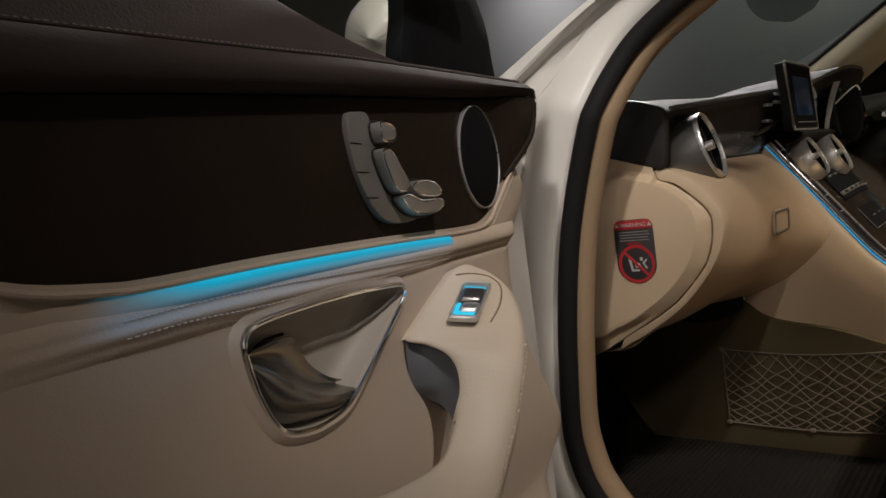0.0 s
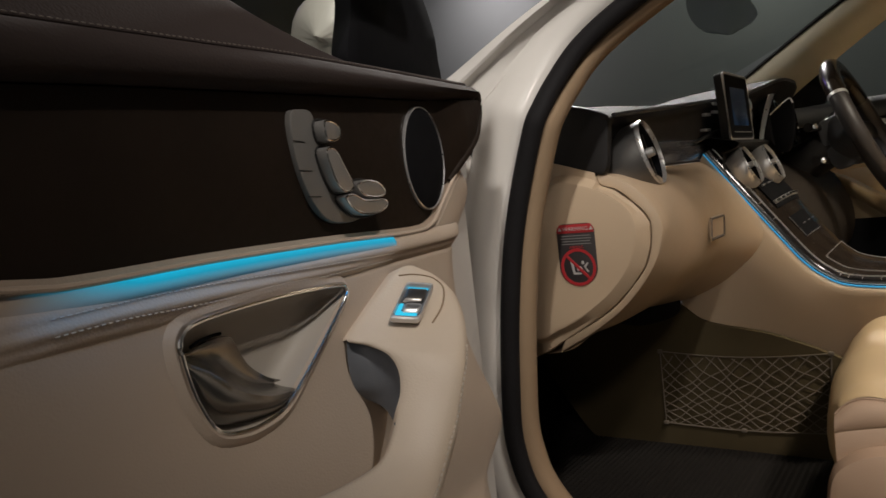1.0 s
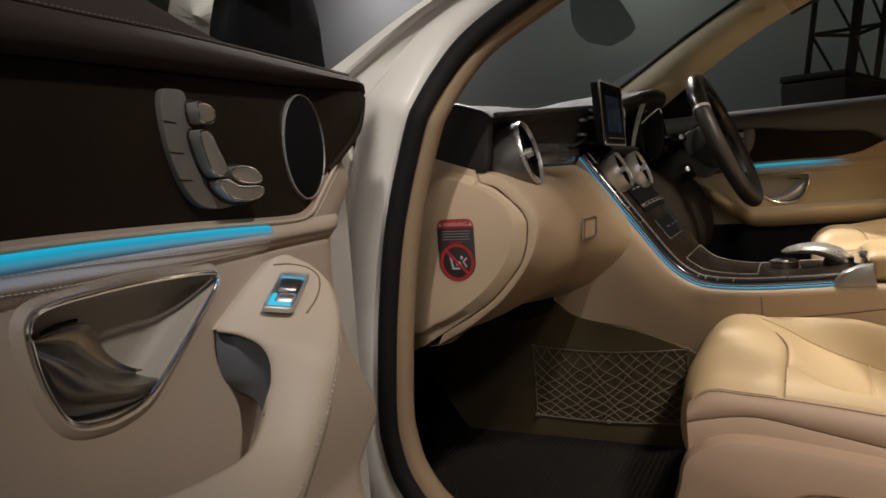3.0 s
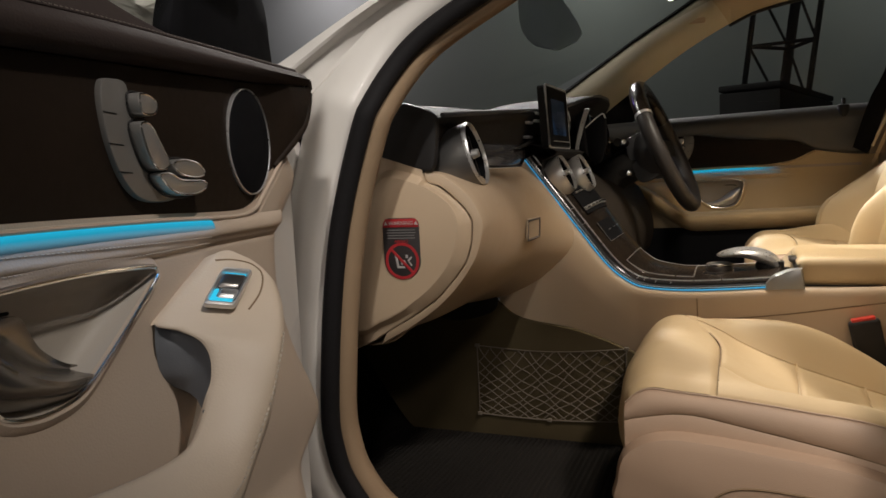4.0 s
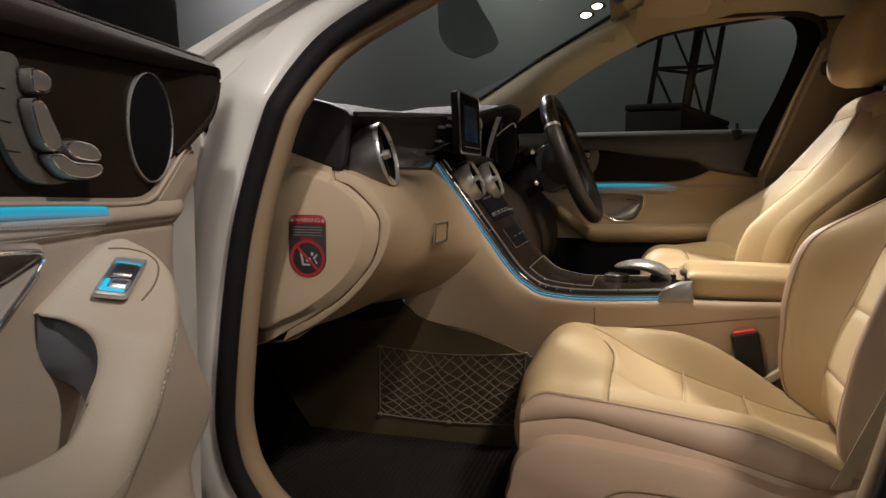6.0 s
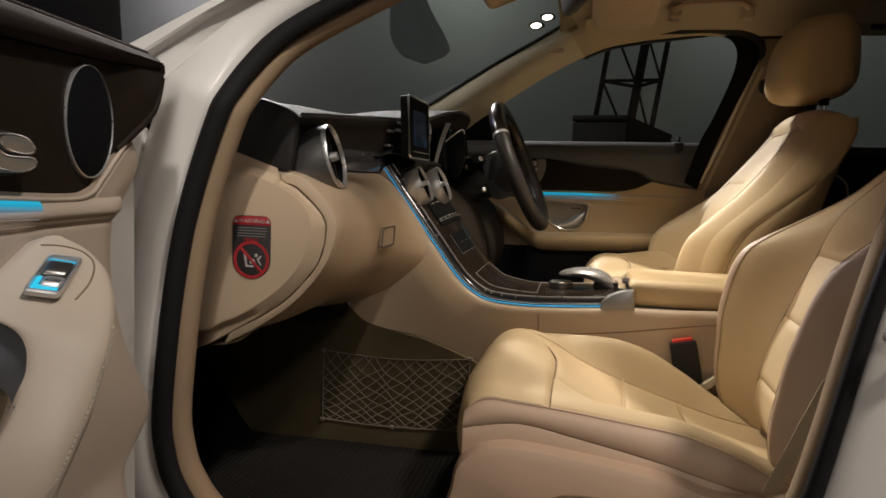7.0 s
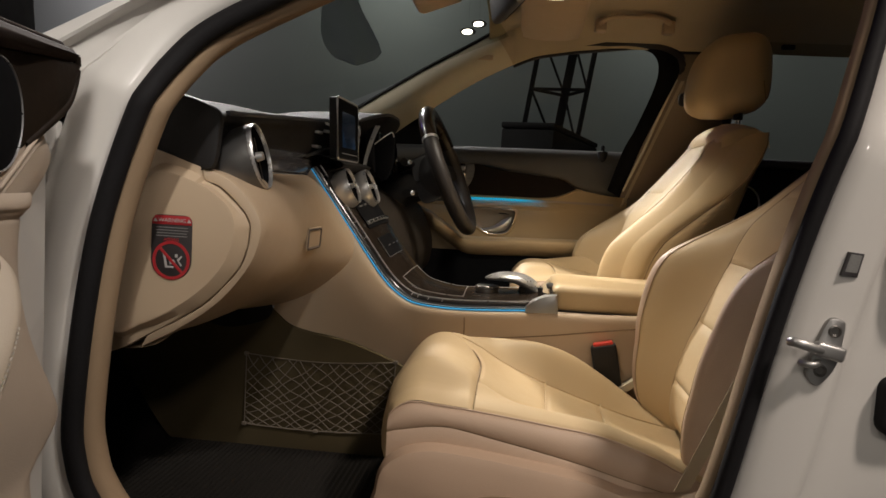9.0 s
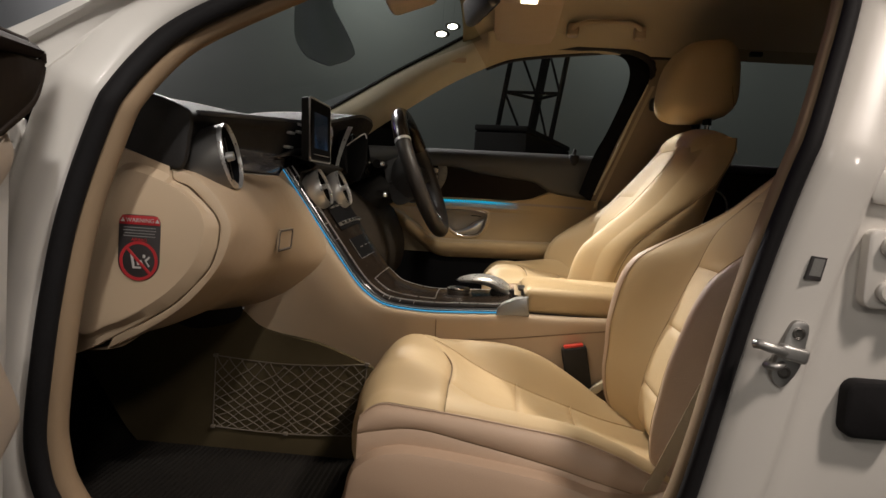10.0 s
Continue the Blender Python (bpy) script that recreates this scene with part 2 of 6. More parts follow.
tc_, nz_ = nt.nodes.new("ShaderNodeTexCoord"), nt.nodes.new("ShaderNodeTexNoise")
rm_ = nt.nodes.new("ShaderNodeValToRGB")
nz_.inputs["Scale"].default_value = 16.0
nz_.inputs["Detail"].default_value = 2.0
rm_.color_ramp.elements[0].position, rm_.color_ramp.elements[0].color = 0.50, (0.003, 0.006, 0.012, 1)
rm_.color_ramp.elements[1].position, rm_.color_ramp.elements[1].color = 0.68, (0.012, 0.032, 0.065, 1)
nt.links.new(tc_.outputs["Object"], nz_.inputs["Vector"])
nt.links.new(nz_.outputs["Fac"], rm_.inputs["Fac"])
nt.links.new(rm_.outputs["Color"], bs.inputs["Emission Color"])
GLASS = clear_glass("tinted_car_glass", (0.72, 0.745, 0.70))
WALLGREY = material("grey_studio_wall", (0.26, 0.27, 0.26), 0.95, var=0.1, scale=0.6, bump=0.2, bscale=30, spec=0.1)
FLOORGREY = material("dark_polished_floor", (0.08, 0.078, 0.075), 0.35, var=0.2, scale=1.2, bump=0.1, bscale=40)
CEILDARK = material("black_studio_ceiling", (0.03, 0.03, 0.032), 0.95, var=0.2, scale=2, bump=0.3, bscale=20)
TRUSSBLACK = material("black_steel_truss", (0.035, 0.033, 0.033), 0.9, var=0.2, scale=10, spec=0.04)
CASEBLACK = material("black_flight_case", (0.022, 0.021, 0.021), 0.9, var=0.25, scale=8, bump=0.3, bscale=120, spec=0.04)
DRAPE = material("dark_cloth_drape", (0.48, 0.56, 0.49), 0.98, var=0.12, scale=3, bump=0.4, bscale=60, spec=0.05)


# ---- building tools ----
def thing(name, at, label, category, group="", kind="", turn=0.0):
    ob = new(name)
    ob.empty_display_size = 0.05
    ob.matrix_world = pose(*at, 0, 0, turn)
    ob["base"] = at
    return tagged(ob, label, category, group, kind)


def base_of(ob):
    while "base" not in ob.keys():
        ob = ob.parent
    return Vector(ob["base"])


def part(name, bm, mat, parent, label="", flat=False, angle=38):
    """Links a bmesh, given in the car's own coordinates, as one mesh under its thing or part."""
    bmesh.ops.recalc_face_normals(bm, faces=bm.faces)
    shift = -base_of(parent)
    for v in bm.verts:
        v.co += shift
    me = bpy.data.meshes.new(name)
    for f in bm.faces:
        f.smooth = not flat
    bm.to_mesh(me)
    bm.free()
    if not flat:
        me.set_sharp_from_angle(angle=radians(angle))
    me.materials.append(mat)
    ob = new(name, me)
    ob.parent = parent
    return tagged(ob, label)


def structure(name, bm, mat, label, category, flat=True):
    me = bpy.data.meshes.new(name)
    bmesh.ops.recalc_face_normals(bm, faces=bm.faces)
    for f in bm.faces:
        f.smooth = not flat
    bm.to_mesh(me)
    bm.free()
    me.materials.append(mat)
    return tagged(new(name, me), label, category, kind="structure")


def cr(pts, n, closed=False):
    """A smooth curve through a few control points, as n points."""
    p = np.array(pts, float)
    k = len(p)
    seg = k if closed else k - 1
    out = []
    for i in range(n):
        u = i / n * seg if closed else i / (n - 1) * seg
        j = min(int(u), seg - 1)
        f = u - j
        if closed:
            a, b, c, d = p[(j - 1) % k], p[j % k], p[(j + 1) % k], p[(j + 2) % k]
        else:
            b, c = p[j], p[j + 1]
            a = p[j - 1] if j > 0 else 2 * b - c
            d = p[j + 2] if j + 2 < k else 2 * c - b
        out.append(0.5 * (2 * b + (c - a) * f + (2 * a - 5 * b + 4 * c - d) * f * f + (3 * b - a - 3 * c + d) * f ** 3))
    return np.array(out)


def pick(table, u):
    """A smooth value at u from a table of (place, value) pairs."""
    xs, ys = zip(*table)
    if u <= xs[0]:
        return ys[0]
    if u >= xs[-1]:
        return ys[-1]
    for i in range(len(xs) - 1):
        if u <= xs[i + 1]:
            f = (u - xs[i]) / (xs[i + 1] - xs[i])
            m0 = (ys[i + 1] - ys[max(i - 1, 0)]) / (xs[i + 1] - xs[max(i - 1, 0)])
            m1 = (ys[min(i + 2, len(xs) - 1)] - ys[i]) / (xs[min(i + 2, len(xs) - 1)] - xs[i])
            h = xs[i + 1] - xs[i]
            return ((2 * f ** 3 - 3 * f * f + 1) * ys[i] + (f ** 3 - 2 * f * f + f) * h * m0
                    + (-2 * f ** 3 + 3 * f * f) * ys[i + 1] + (f ** 3 - f * f) * h * m1)


def sheet(rows, wrap=False, caps=False, bm=None, keep=None):
    """Quads over a grid of points; wrap closes each row to a ring; caps closes the first and last ring."""
    bm = bm or bmesh.new()
    vs = [[bm.verts.new(tuple(p)) for p in r] for r in rows]
    m = len(vs[0])
    for i in range(len(vs) - 1):
        for j in range(m if wrap else m - 1):
            q = (vs[i][j], vs[i][(j + 1) % m], vs[i + 1][(j + 1) % m], vs[i + 1][j])
            if keep is None or keep((q[0].co + q[1].co + q[2].co + q[3].co) / 4):
                bm.faces.new(q)
    if caps:
        bm.faces.new(vs[0][::-1])
        bm.faces.new(vs[-1])
    if keep is not None:
        bmesh.ops.delete(bm, geom=[v for v in bm.verts if not v.link_faces], context="VERTS")
    return bm


def thick(bm, d):
    """Gives a sheet a thickness d along its normals."""
    bmesh.ops.recalc_face_normals(bm, faces=bm.faces)
    bmesh.ops.solidify(bm, geom=list(bm.faces), thickness=d)
    return bm


def box(x0, x1, y0, y1, z0, z1, bevel=0.0, seg=2, bm=None):
    own = bmesh.new()
    bmesh.ops.create_cube(own, size=1)
    for v in own.verts:
        v.co = ((x0 + x1) / 2 + v.co.x * (x1 - x0), (y0 + y1) / 2 + v.co.y * (y1 - y0), (z0 + z1) / 2 + v.co.z * (z1 - z0))
    if bevel:
        bmesh.ops.bevel(own, geom=list(own.edges), offset=bevel, segments=seg, affect="EDGES", profile=0.5)
    if bm is None:
        return own
    return join(bm, own)


def join(a, b):
    me = bpy.data.meshes.new("joined")
    b.to_mesh(me)
    b.free()
    a.from_mesh(me)
    bpy.data.meshes.remove(me)
    return a


def moved(bm, m):
    bmesh.ops.transform(bm, matrix=m, verts=bm.verts)
    return bm


def tube(path, r, n=10, caps=True, flat=1.0, up=(0, 0, 1), bm=None):
    """A pipe along a path; r is a number or one for each point; flat squeezes it along up."""
    p = [Vector(q) for q in path]
    rows = []
    for i, q in enumerate(p):
        d = (p[min(i + 1, len(p) - 1)] - p[max(i - 1, 0)]).normalized()
        side = d.cross(Vector(up))
        side = side.normalized() if side.length > 1e-6 else Vector((1, 0, 0))
        top = side.cross(d).normalized()
        ri = r[i] if isinstance(r, (list, tuple, np.ndarray)) else r
        rows.append([q + side * (ri * math.cos(a)) + top * (ri * flat * math.sin(a)) for a in np.linspace(0, 2 * math.pi, n, endpoint=False)])
    return sheet(rows, True, caps, bm)


def inset(outline, d):
    """A flat outline drawn in by d."""
    p = np.array(outline, float)
    a = np.roll(p, 1, 0)
    b = np.roll(p, -1, 0)
    t = b - a
    t /= np.maximum(np.linalg.norm(t, axis=1), 1e-9)[:, None]
    area = 0.5 * np.sum(p[:, 0] * b[:, 1] - b[:, 0] * p[:, 1])
    nrm = np.stack([-t[:, 1], t[:, 0]], 1) * (1 if area > 0 else -1)
    return p + nrm * d


def plate(outline, place, d0, d1, edge=0.002, dome=0.0):
    """A solid of a flat outline (u, v) between the depths d0 and d1, with a rounded upper edge; place(u, v, d) gives the point."""
    o = np.array(outline, float)
    s = 1 if d1 > d0 else -1
    rings = [(0, d0), (0, d1 - s * edge), (0.3 * edge, d1 - s * 0.3 * edge), (edge, d1)]
    if dome:
        rings += [(edge * 3, d1 + s * dome * 0.6), (edge * 6, d1 + s * dome)]
    rows = [[place(u, v, d) for u, v in inset(o, k)] for k, d in rings]
    return sheet(rows, True, True)


def rounded(u0, u1, v0, v1, r, n=5):
    """A rounded rectangle as an outline."""
    out = []
    for cu, cv, a0 in ((u1 - r, v1 - r, 0), (u0 + r, v1 - r, 90), (u0 + r, v0 + r, 180), (u1 - r, v0 + r, 270)):
        for k in range(n):
            a = radians(a0 + 90 * k / (n - 1))
            out.append((cu + r * math.cos(a), cv + r * math.sin(a)))
    return out


def lathe(centre, axis, profile, n=32, bm=None, squash=1.0, caps=True):
    """A turned solid: profile is (radius, height along the axis)."""
    ax = Vector(axis).normalized()
    e1 = ax.cross(Vector((0, 1, 0)))
    e1 = e1.normalized() if e1.length > 1e-3 else Vector((1, 0, 0))
    e2 = ax.cross(e1)
    c = Vector(centre)
    rows = [[c + ax * h + (e1 * math.cos(a) * squash + e2 * math.sin(a)) * r for a in np.linspace(0, 2 * math.pi, n, endpoint=False)] for r, h in profile]
    return sheet(rows, True, caps, bm)


def polar(curve, centre, n):
    """A closed outline, given by its corners, drawn again with n points at even angles round a centre."""
    p = np.array(list(curve) + [curve[0]], float) - centre
    out = []
    for a in np.linspace(0, 2 * math.pi, n, endpoint=False):
        d = np.array((math.cos(a), math.sin(a)))
        best = 0.0
        for q0, q1 in zip(p, p[1:]):
            e = q1 - q0
            det = d[0] * -e[1] + d[1] * e[0]
            if abs(det) > 1e-12:
                r = (q0[0] * -e[1] + q0[1] * e[0]) / det
                f = (d[0] * q0[1] - d[1] * q0[0]) / det
                if -1e-9 <= f <= 1 + 1e-9 and r > best:
                    best = r
        out.append(d * best + centre)
    return np.array(out)


def inside(poly, u, v):
    hit = False
    j = len(poly) - 1
    for i in range(len(poly)):
        (a, b), (c, d) = poly[i], poly[j]
        if (b > v) != (d > v) and u < (c - a) * (v - b) / (d - b) + a:
            hit = not hit
        j = i
    return hit


def stitches(path, step, size, bm=None):
    """A row of small threads along a path."""
    bm = bm or bmesh.new()
    p = [Vector(q) for q in path]
    walk_len, nxt = 0.0, 0.0
    for a, b in zip(p, p[1:]):
        seg = (b - a).length
        while nxt < walk_len + seg:
            q = a.lerp(b, (nxt - walk_len) / seg)
            d = (b - a).normalized()
            tube([q - d * step * 0.32, q, q + d * step * 0.32], [size * 0.6, size, size * 0.6], 5, bm=bm)
            nxt += step
        walk_len += seg
    return bm


# ---- the showroom ----
structure("floor", box(-9, 9, -8, 9, -0.1, 0.0), FLOORGREY, "dark polished showroom floor under the car", "floor")
structure("ceiling", box(-9, 9, -8, 9, 4.6, 4.7), CEILDARK, "black studio ceiling high over the car", "ceiling")
structure("wall_north", box(-9, 9, 8.0, 8.15, 0, 4.6), WALLGREY, "plain dark grey studio wall behind the truss", "wall")
structure("wall_south", box(-9, 9, -8.15, -8.0, 0, 4.6), WALLGREY, "plain dark grey studio wall", "wall")
structure("wall_west", box(-9.15, -9.0, -8.15, 8.15, 0, 4.6), WALLGREY, "plain dark grey studio wall ahead of the car", "wall")
structure("wall_east", box(9.0, 9.15, -8.15, 8.15, 0, 4.6), WALLGREY, "plain dark grey studio wall", "wall")


def flight_case():
    case = thing("flight_case", (0.20, 3.8, 0), "long plain black flight case standing before the truss", "case")
    at = pose(0.20, 3.8, 0, 0, 0, -14.7)
    part("body", moved(box(-0.40, 0, 0, 1.95, 0.06, 1.31, 0.01), at), CASEBLACK, case)
    part("lid", moved(box(-0.405, 0.005, -0.005, 1.955, 1.315, 1.36, 0.012), at), CASEBLACK, case)
    for x in (-0.34, -0.06):
        for y in (0.06, 1.89):
            part("caster", moved(lathe((x, y, 0.03), (0, 1, 0), [(0.0, -0.012), (0.03, -0.012), (0.03, 0.012), (0.0, 0.012)], 14), at), RUBBER, case)


def lighting_truss():
    tower = thing("lighting_truss", (0.09, 6.3, 0), "leaning black steel lattice tower standing behind the flight case", "truss")
    c, w, rake = Vector((.085, 6.3, 0)), 0.335, .13
    feet = [c + Vector((w * math.cos(a), w * math.sin(a), 0)) for a in (radians(200), radians(320), radians(80))]
    for i, q in enumerate(feet):
        r = 0.050 if i == 2 else 0.027
        part("chord", tube([q, q + Vector((4.3 * rake, 0, 4.3))], r, 10), TRUSSBLACK, tower)
    for k in range(7):
        z = 0.215 + k * 0.57
        for i in range(3):
            a, b = feet[i], feet[(i + 1) % 3]
            part("brace", tube([a + Vector((z * rake, 0, z)), b + Vector((z * rake, 0, z))], 0.018, 6), TRUSSBLACK, tower)
            if i != 0:
                part("diagonal", tube([a + Vector((z * rake, 0, z)), b + Vector(((z + .57) * rake, 0, z + 0.57))], 0.014, 6), TRUSSBLACK, tower)
    part("foot_plate", box(c.x - 0.4, c.x + 0.4, c.y - 0.3, c.y + 0.35, 0, 0.02, 0.004), TRUSSBLACK, tower)


def drape():
    cloth = thing("drape", (-1.75, 5.5, 0), "faint dark cloth drape hanging with a rounded lower end", "drape")
    rows = []
    for v in np.linspace(0, 1, 40):
        z = 4.58 - v * 2.60
        lo = max(0.0, (v - .86) / .14)
        x0 = -2.07 + .36 * (1 - math.sqrt(max(0.0, 1 - lo ** 2)))
        x1 = pick([(1.978, -1.70), (2.00, -1.60), (2.04, -1.52), (2.11, -1.453), (2.30, -1.536), (2.45, -1.628), (2.61, -1.704), (4.6, -1.72)], z)
        rows.append([(x0 + (x1 - x0) * u, 5.5 + 0.008 * math.sin(u * 9), z) for u in np.linspace(0, 1, 30)])
    part("cloth", thick(sheet(rows), 0.01), DRAPE, cloth)
    part("rail", tube([(-2.3, 5.5, 4.56), (-1.1, 5.5, 4.56)], 0.02, 10), TRUSSBLACK, cloth)


def ceiling_spot(at):
    spot = thing("ceiling_spot", at, "small lit showroom spotlight hanging from a thin rod", "spotlight", "showroom spots")
    x, y, z = at
    part("lens", lathe(at, (0.02, -1, -0.25), [(0.0, 0.0), (0.025, 0.0), (0.025, 0.012), (0.0, 0.014)], 20, squash=2.0), SPOTGLOW, spot)
    part("can", lathe((x, y + 0.012, z + 0.004), (0.02, 1, 0.25), [(0.040, -0.01), (0.040, 0.1), (0.03, 0.15), (0.0, 0.15)], 20, squash=1.9), TRUSSBLACK, spot)
    part("rod", tube([(x, y + 0.10, z + 0.03), (x, y + 0.10, 4.6)], 0.0007, 6), TRUSSBLACK, spot)


flight_case()
lighting_truss()
drape()
ceiling_spot((-0.670, 6.0, 2.448))
ceiling_spot((-0.560, 6.0, 2.530))

# ---- the car's body ----
body = thing("car", (0, 0, 0.15), "white car body with its front side door open", "car")


def lean(z):
    return -0.80 + 0.45 * max(0.0, z - 0.93)


OPENING = [(-.578, .50), (-.572, .58), (-.563, .66), (-.549, .745), (-.533, .81), (-.512, .875), (-.49, .932), (-.463, .983), (-.426, 1.028),
           (-.355, 1.075), (-.22, 1.148), (-.05, 1.222), (.12, 1.262), (.30, 1.275), (.415, 1.25), (.445, 1.19), (.434, 1.117), (.395, 1.0),
           (.353, .88), (.31, .715), (.263, .487), (.238, .42), (.195, .355), (.10, .312), (-.10, .302), (-.32, .302), (-.44, .315), (-.515, .352), (-.558, .405), (-.574, .455)]


def opening_frame(side):
    """The door opening of one side: white flange, rubber seal and beige inner trim; side is -1 or 1."""
    loop = cr(OPENING, 170, True)
    n = len(loop)
    outs, rear = [], []
    for i in range(n):
        t = loop[(i + 1) % n] - loop[i - 1]
        o = np.array([-t[1], t[0]]) / np.linalg.norm(t)
        outs.append(o)
        w = min(1, max(0, (loop[i][0] - 0.18) / 0.1)) * min(1, max(0, (o[0] - 0.2) / 0.5))
        rear.append(w)
    white_a = [(.010, .004), (.016, -.005), (.024, -.009), (.036, -.0105), (.052, -.010), (.064, -.007), (.072, -.003), (.080, .001), (.088, .003), (.092, .005), (.095, .012), (.096, .03)]
    white_b = [(.008, .004), (.014, -.010), (.030, -.018), (.050, -.022), (.072, -.025), (.079, -.022), (.085, -.012), (.090, -.007), (.110, -.006), (.130, -.006), (.17, -.006), (.24, .0)]
    trim_a = [(-.006, .004), (-.016, .004), (-.025, .012), (-.027, .026), (-.018, .045), (.015, .07)]
    trim_b = [(-.004, .004), (-.009, .004), (-.013, .010), (-.014, .02), (-.010, .04), (.01, .07)]

    def ring(pa, pb):
        rows = []
        for i in range(n):
            (x, z), o, w = loop[i], outs[i], rear[i]
            y = lean(z)
            rows.append([(x + o[0] * (a[0] * (1 - w) + b[0] * w), -side * (y + a[1] * (1 - w) + b[1] * w), z + o[1] * (a[0] * (1 - w) + b[0] * w)) for a, b in zip(pa, pb)])
        rows.append(rows[0])
        return rows

    part("door_frame", sheet(ring(white_a, white_b)), PAINT, body, "glossy white painted door frame", angle=60)
    seal = [(.0145 * math.cos(a), -.003 - .013 * math.sin(a)) for a in np.linspace(0, 2 * math.pi, 11)]
    slim = [(d * 0.72, e) for d, e in seal]
    part("door_seal", sheet(ring(seal, slim)), RUBBER, body, "black rubber door seal", angle=80)
    part("inner_trim", sheet(ring(trim_a, trim_b)), TRIMSHADE, body, "beige trim inside the door opening, darkened for shade", angle=70)


opening_frame(-1)


outer_edge = cr([(-.90, -.815, .880), (-.76, -.81, .948), (-.633, -.80, 1.008), (-.477, -.785, 1.085), (-.30, -.735, 1.165), (-.10, -.68, 1.25)], 30)
inner_edge = cr([(-.62, -.805, .870), (-.60, -.805, .925), (-.555, -.80, .975), (-.455, -.765, 1.065), (-.27, -.715, 1.155), (-.09, -.675, 1.235)], 30)
rows = []
for a, b in zip(outer_edge, inner_edge):
    a, b = Vector(a), Vector(b)
    r = []
    for f, e in ((-.10, .05), (-.04, .012), (.0, .0), (.06, -.006), (.34, -.012), (.40, -.010), (.46, .004), (.80, .008), (.9, .006), (1.0, .012)):
        r.append(a.lerp(b, f) + Vector((0, e, 0)))
    rows.append(r)
part("a_pillar_skin", sheet(rows), PAINT, body, "white painted windscreen pillar skin", angle=30)


def lying(y):
    return lambda u, v, d: (u, y + d, v)


def striker():
    out = [(.3600, .717), (.3730, .7165), (.3775, .7100), (.3760, .690), (.3715, .662), (.3560, .639), (.3450, .6405), (.3385, .6530), (.3440, .675), (.3515, .701)]
    base = part("striker_plate", plate(cr(out, 50, True), lying(-.818), 0, -.0105, .003), STEEL, body, "dull steel door striker plate")
    for x, z in ((.3652, .7030), (.3528, .6560)):
        part("bolt", lathe((x, -.828, z), (0, -1, 0), [(.0075, 0), (.0075, .0022), (.0058, .0030), (.0042, .0010), (.0, .0010)], 18), GUNMETAL, base)
    part("striker_bridge", moved(box(-.017, .017, -.013, .002, -.0085, .0085, .004, 3), pose(.3585, -.829, .6800, 0, 12, 0)), STEEL, base)
    part("striker_loop", tube(cr([(.352, -.836, .680), (.340, -.841, .6835), (.327, -.842, .687), (.318, -.839, .689), (.316, -.832, .688)], 18), .0052, 12, flat=1.1), STEEL, base)
    part("striker_loop", tube(cr([(.350, -.832, .666), (.342, -.838, .664), (.334, -.836, .664), (.331, -.828, .664)], 14), .0042, 10), STEEL, base)
    label = part("paper_label", plate([(.3667, .7672), (.3849, .7659), (.3903, .7935), (.3735, .795)], lying(-.817), 0, -.0085, .0004), STICKBLACK, body, "small grey label with a black edge on the pillar")
    part("label_field", plate([(.3708, .7722), (.3838, .7712), (.3878, .7915), (.3755, .7926)], lying(-.8254), 0, -.0005, .0001), LABELGREY, label)


def hinge(x, z):
    o = rounded(x - .022, x + .035, z - .045, z + .048, .012)
    leaf = part("rear_hinge", plate(o, lying(-.806), 0, -.018, .004), PAINT, body, "white painted hinge of the rear door")
    for dz in (-.024, .028):
        part("bolt", lathe((x + .004, -.824, z + dz), (0, -1, 0), [(.013, 0), (.013, .006), (.010, .009), (.0, .009)], 18), PAINT, leaf)
    part("knuckle", tube([(x + .04, -.825, z - .04), (x + .04, -.825, z + .045)], .012, 12), PAINT, leaf)


part("lap_belt", thick(sheet([[(.242 + .058 * v + w, -.655 - .03 * v, .428 + .172 * v + .25 * w) for w in (0, .010, .022)] for v in np.linspace(0, 1, 10)]), .0015), WEBBING, body, "brown seat belt webbing beside the seat")
striker()
hinge(.457, .783)
part("check_gland", plate(rounded(.428, .50, .582, .652, .016), lying(-.806), 0, -.020, .006), RUBBER, body, "black rubber door check gland")
part("check_gland", plate(rounded(.436, .50, .86, .90, .01), lying(-.806), 0, -.010, .004), PAINT, body, "white painted hinge cover")

# sheet metal that closes the car: sill, floor, firewall, roof, far side, rear
part("floor_pan", box(-1.0, 1.55, -0.74, 0.74, 0.24, 0.262, 0.005), BLACKCARPET, body, "black carpeted car floor")
part("sill", box(-.66, .50, -.83, -.735, .15, .297, .02, 3), PAINT, body, "white painted door sill")
part("far_sill", box(-.66, 1.5, .735, .83, .17, .345, .02, 3), PAINT, body, "white painted door sill")
part("firewall", box(-1.02, -.98, -.76, .76, .24, 1.0, .005), BLACKCARPET, body, "black carpeted footwell wall")
part("kick_panel", box(-.99, -.60, -.745, -.715, .26, .80, .006), BLACKCARPET, body, "black carpeted footwell side")
part("rear_bulkhead", box(1.5, 1.54, -.72, .72, .24, 1.2, .01), BLACKSOFT, body, "dark rear end of the cabin")
part("hinge_pillar", box(-.74, -.615, -.790, -.775, .27, .90, .004), PAINT, body, "white painted hinge pillar")
part("fender", sheet([[(-.665, -.838, z), (-.80, -.86, z), (-1.0, -.87, z)] for z in np.linspace(.3, .93, 8)]), PAINT, body, "white painted front wing")
part("b_pillar_foot", box(.40, .62, -.785, -.745, .24, 1.0, .02, 3), PAINT, body, "white painted middle pillar")


part("rear_side", box(.52, 1.56, -.80, -.76, .22, 1.30, .02, 3), PAINT, body, "white painted rear flank")
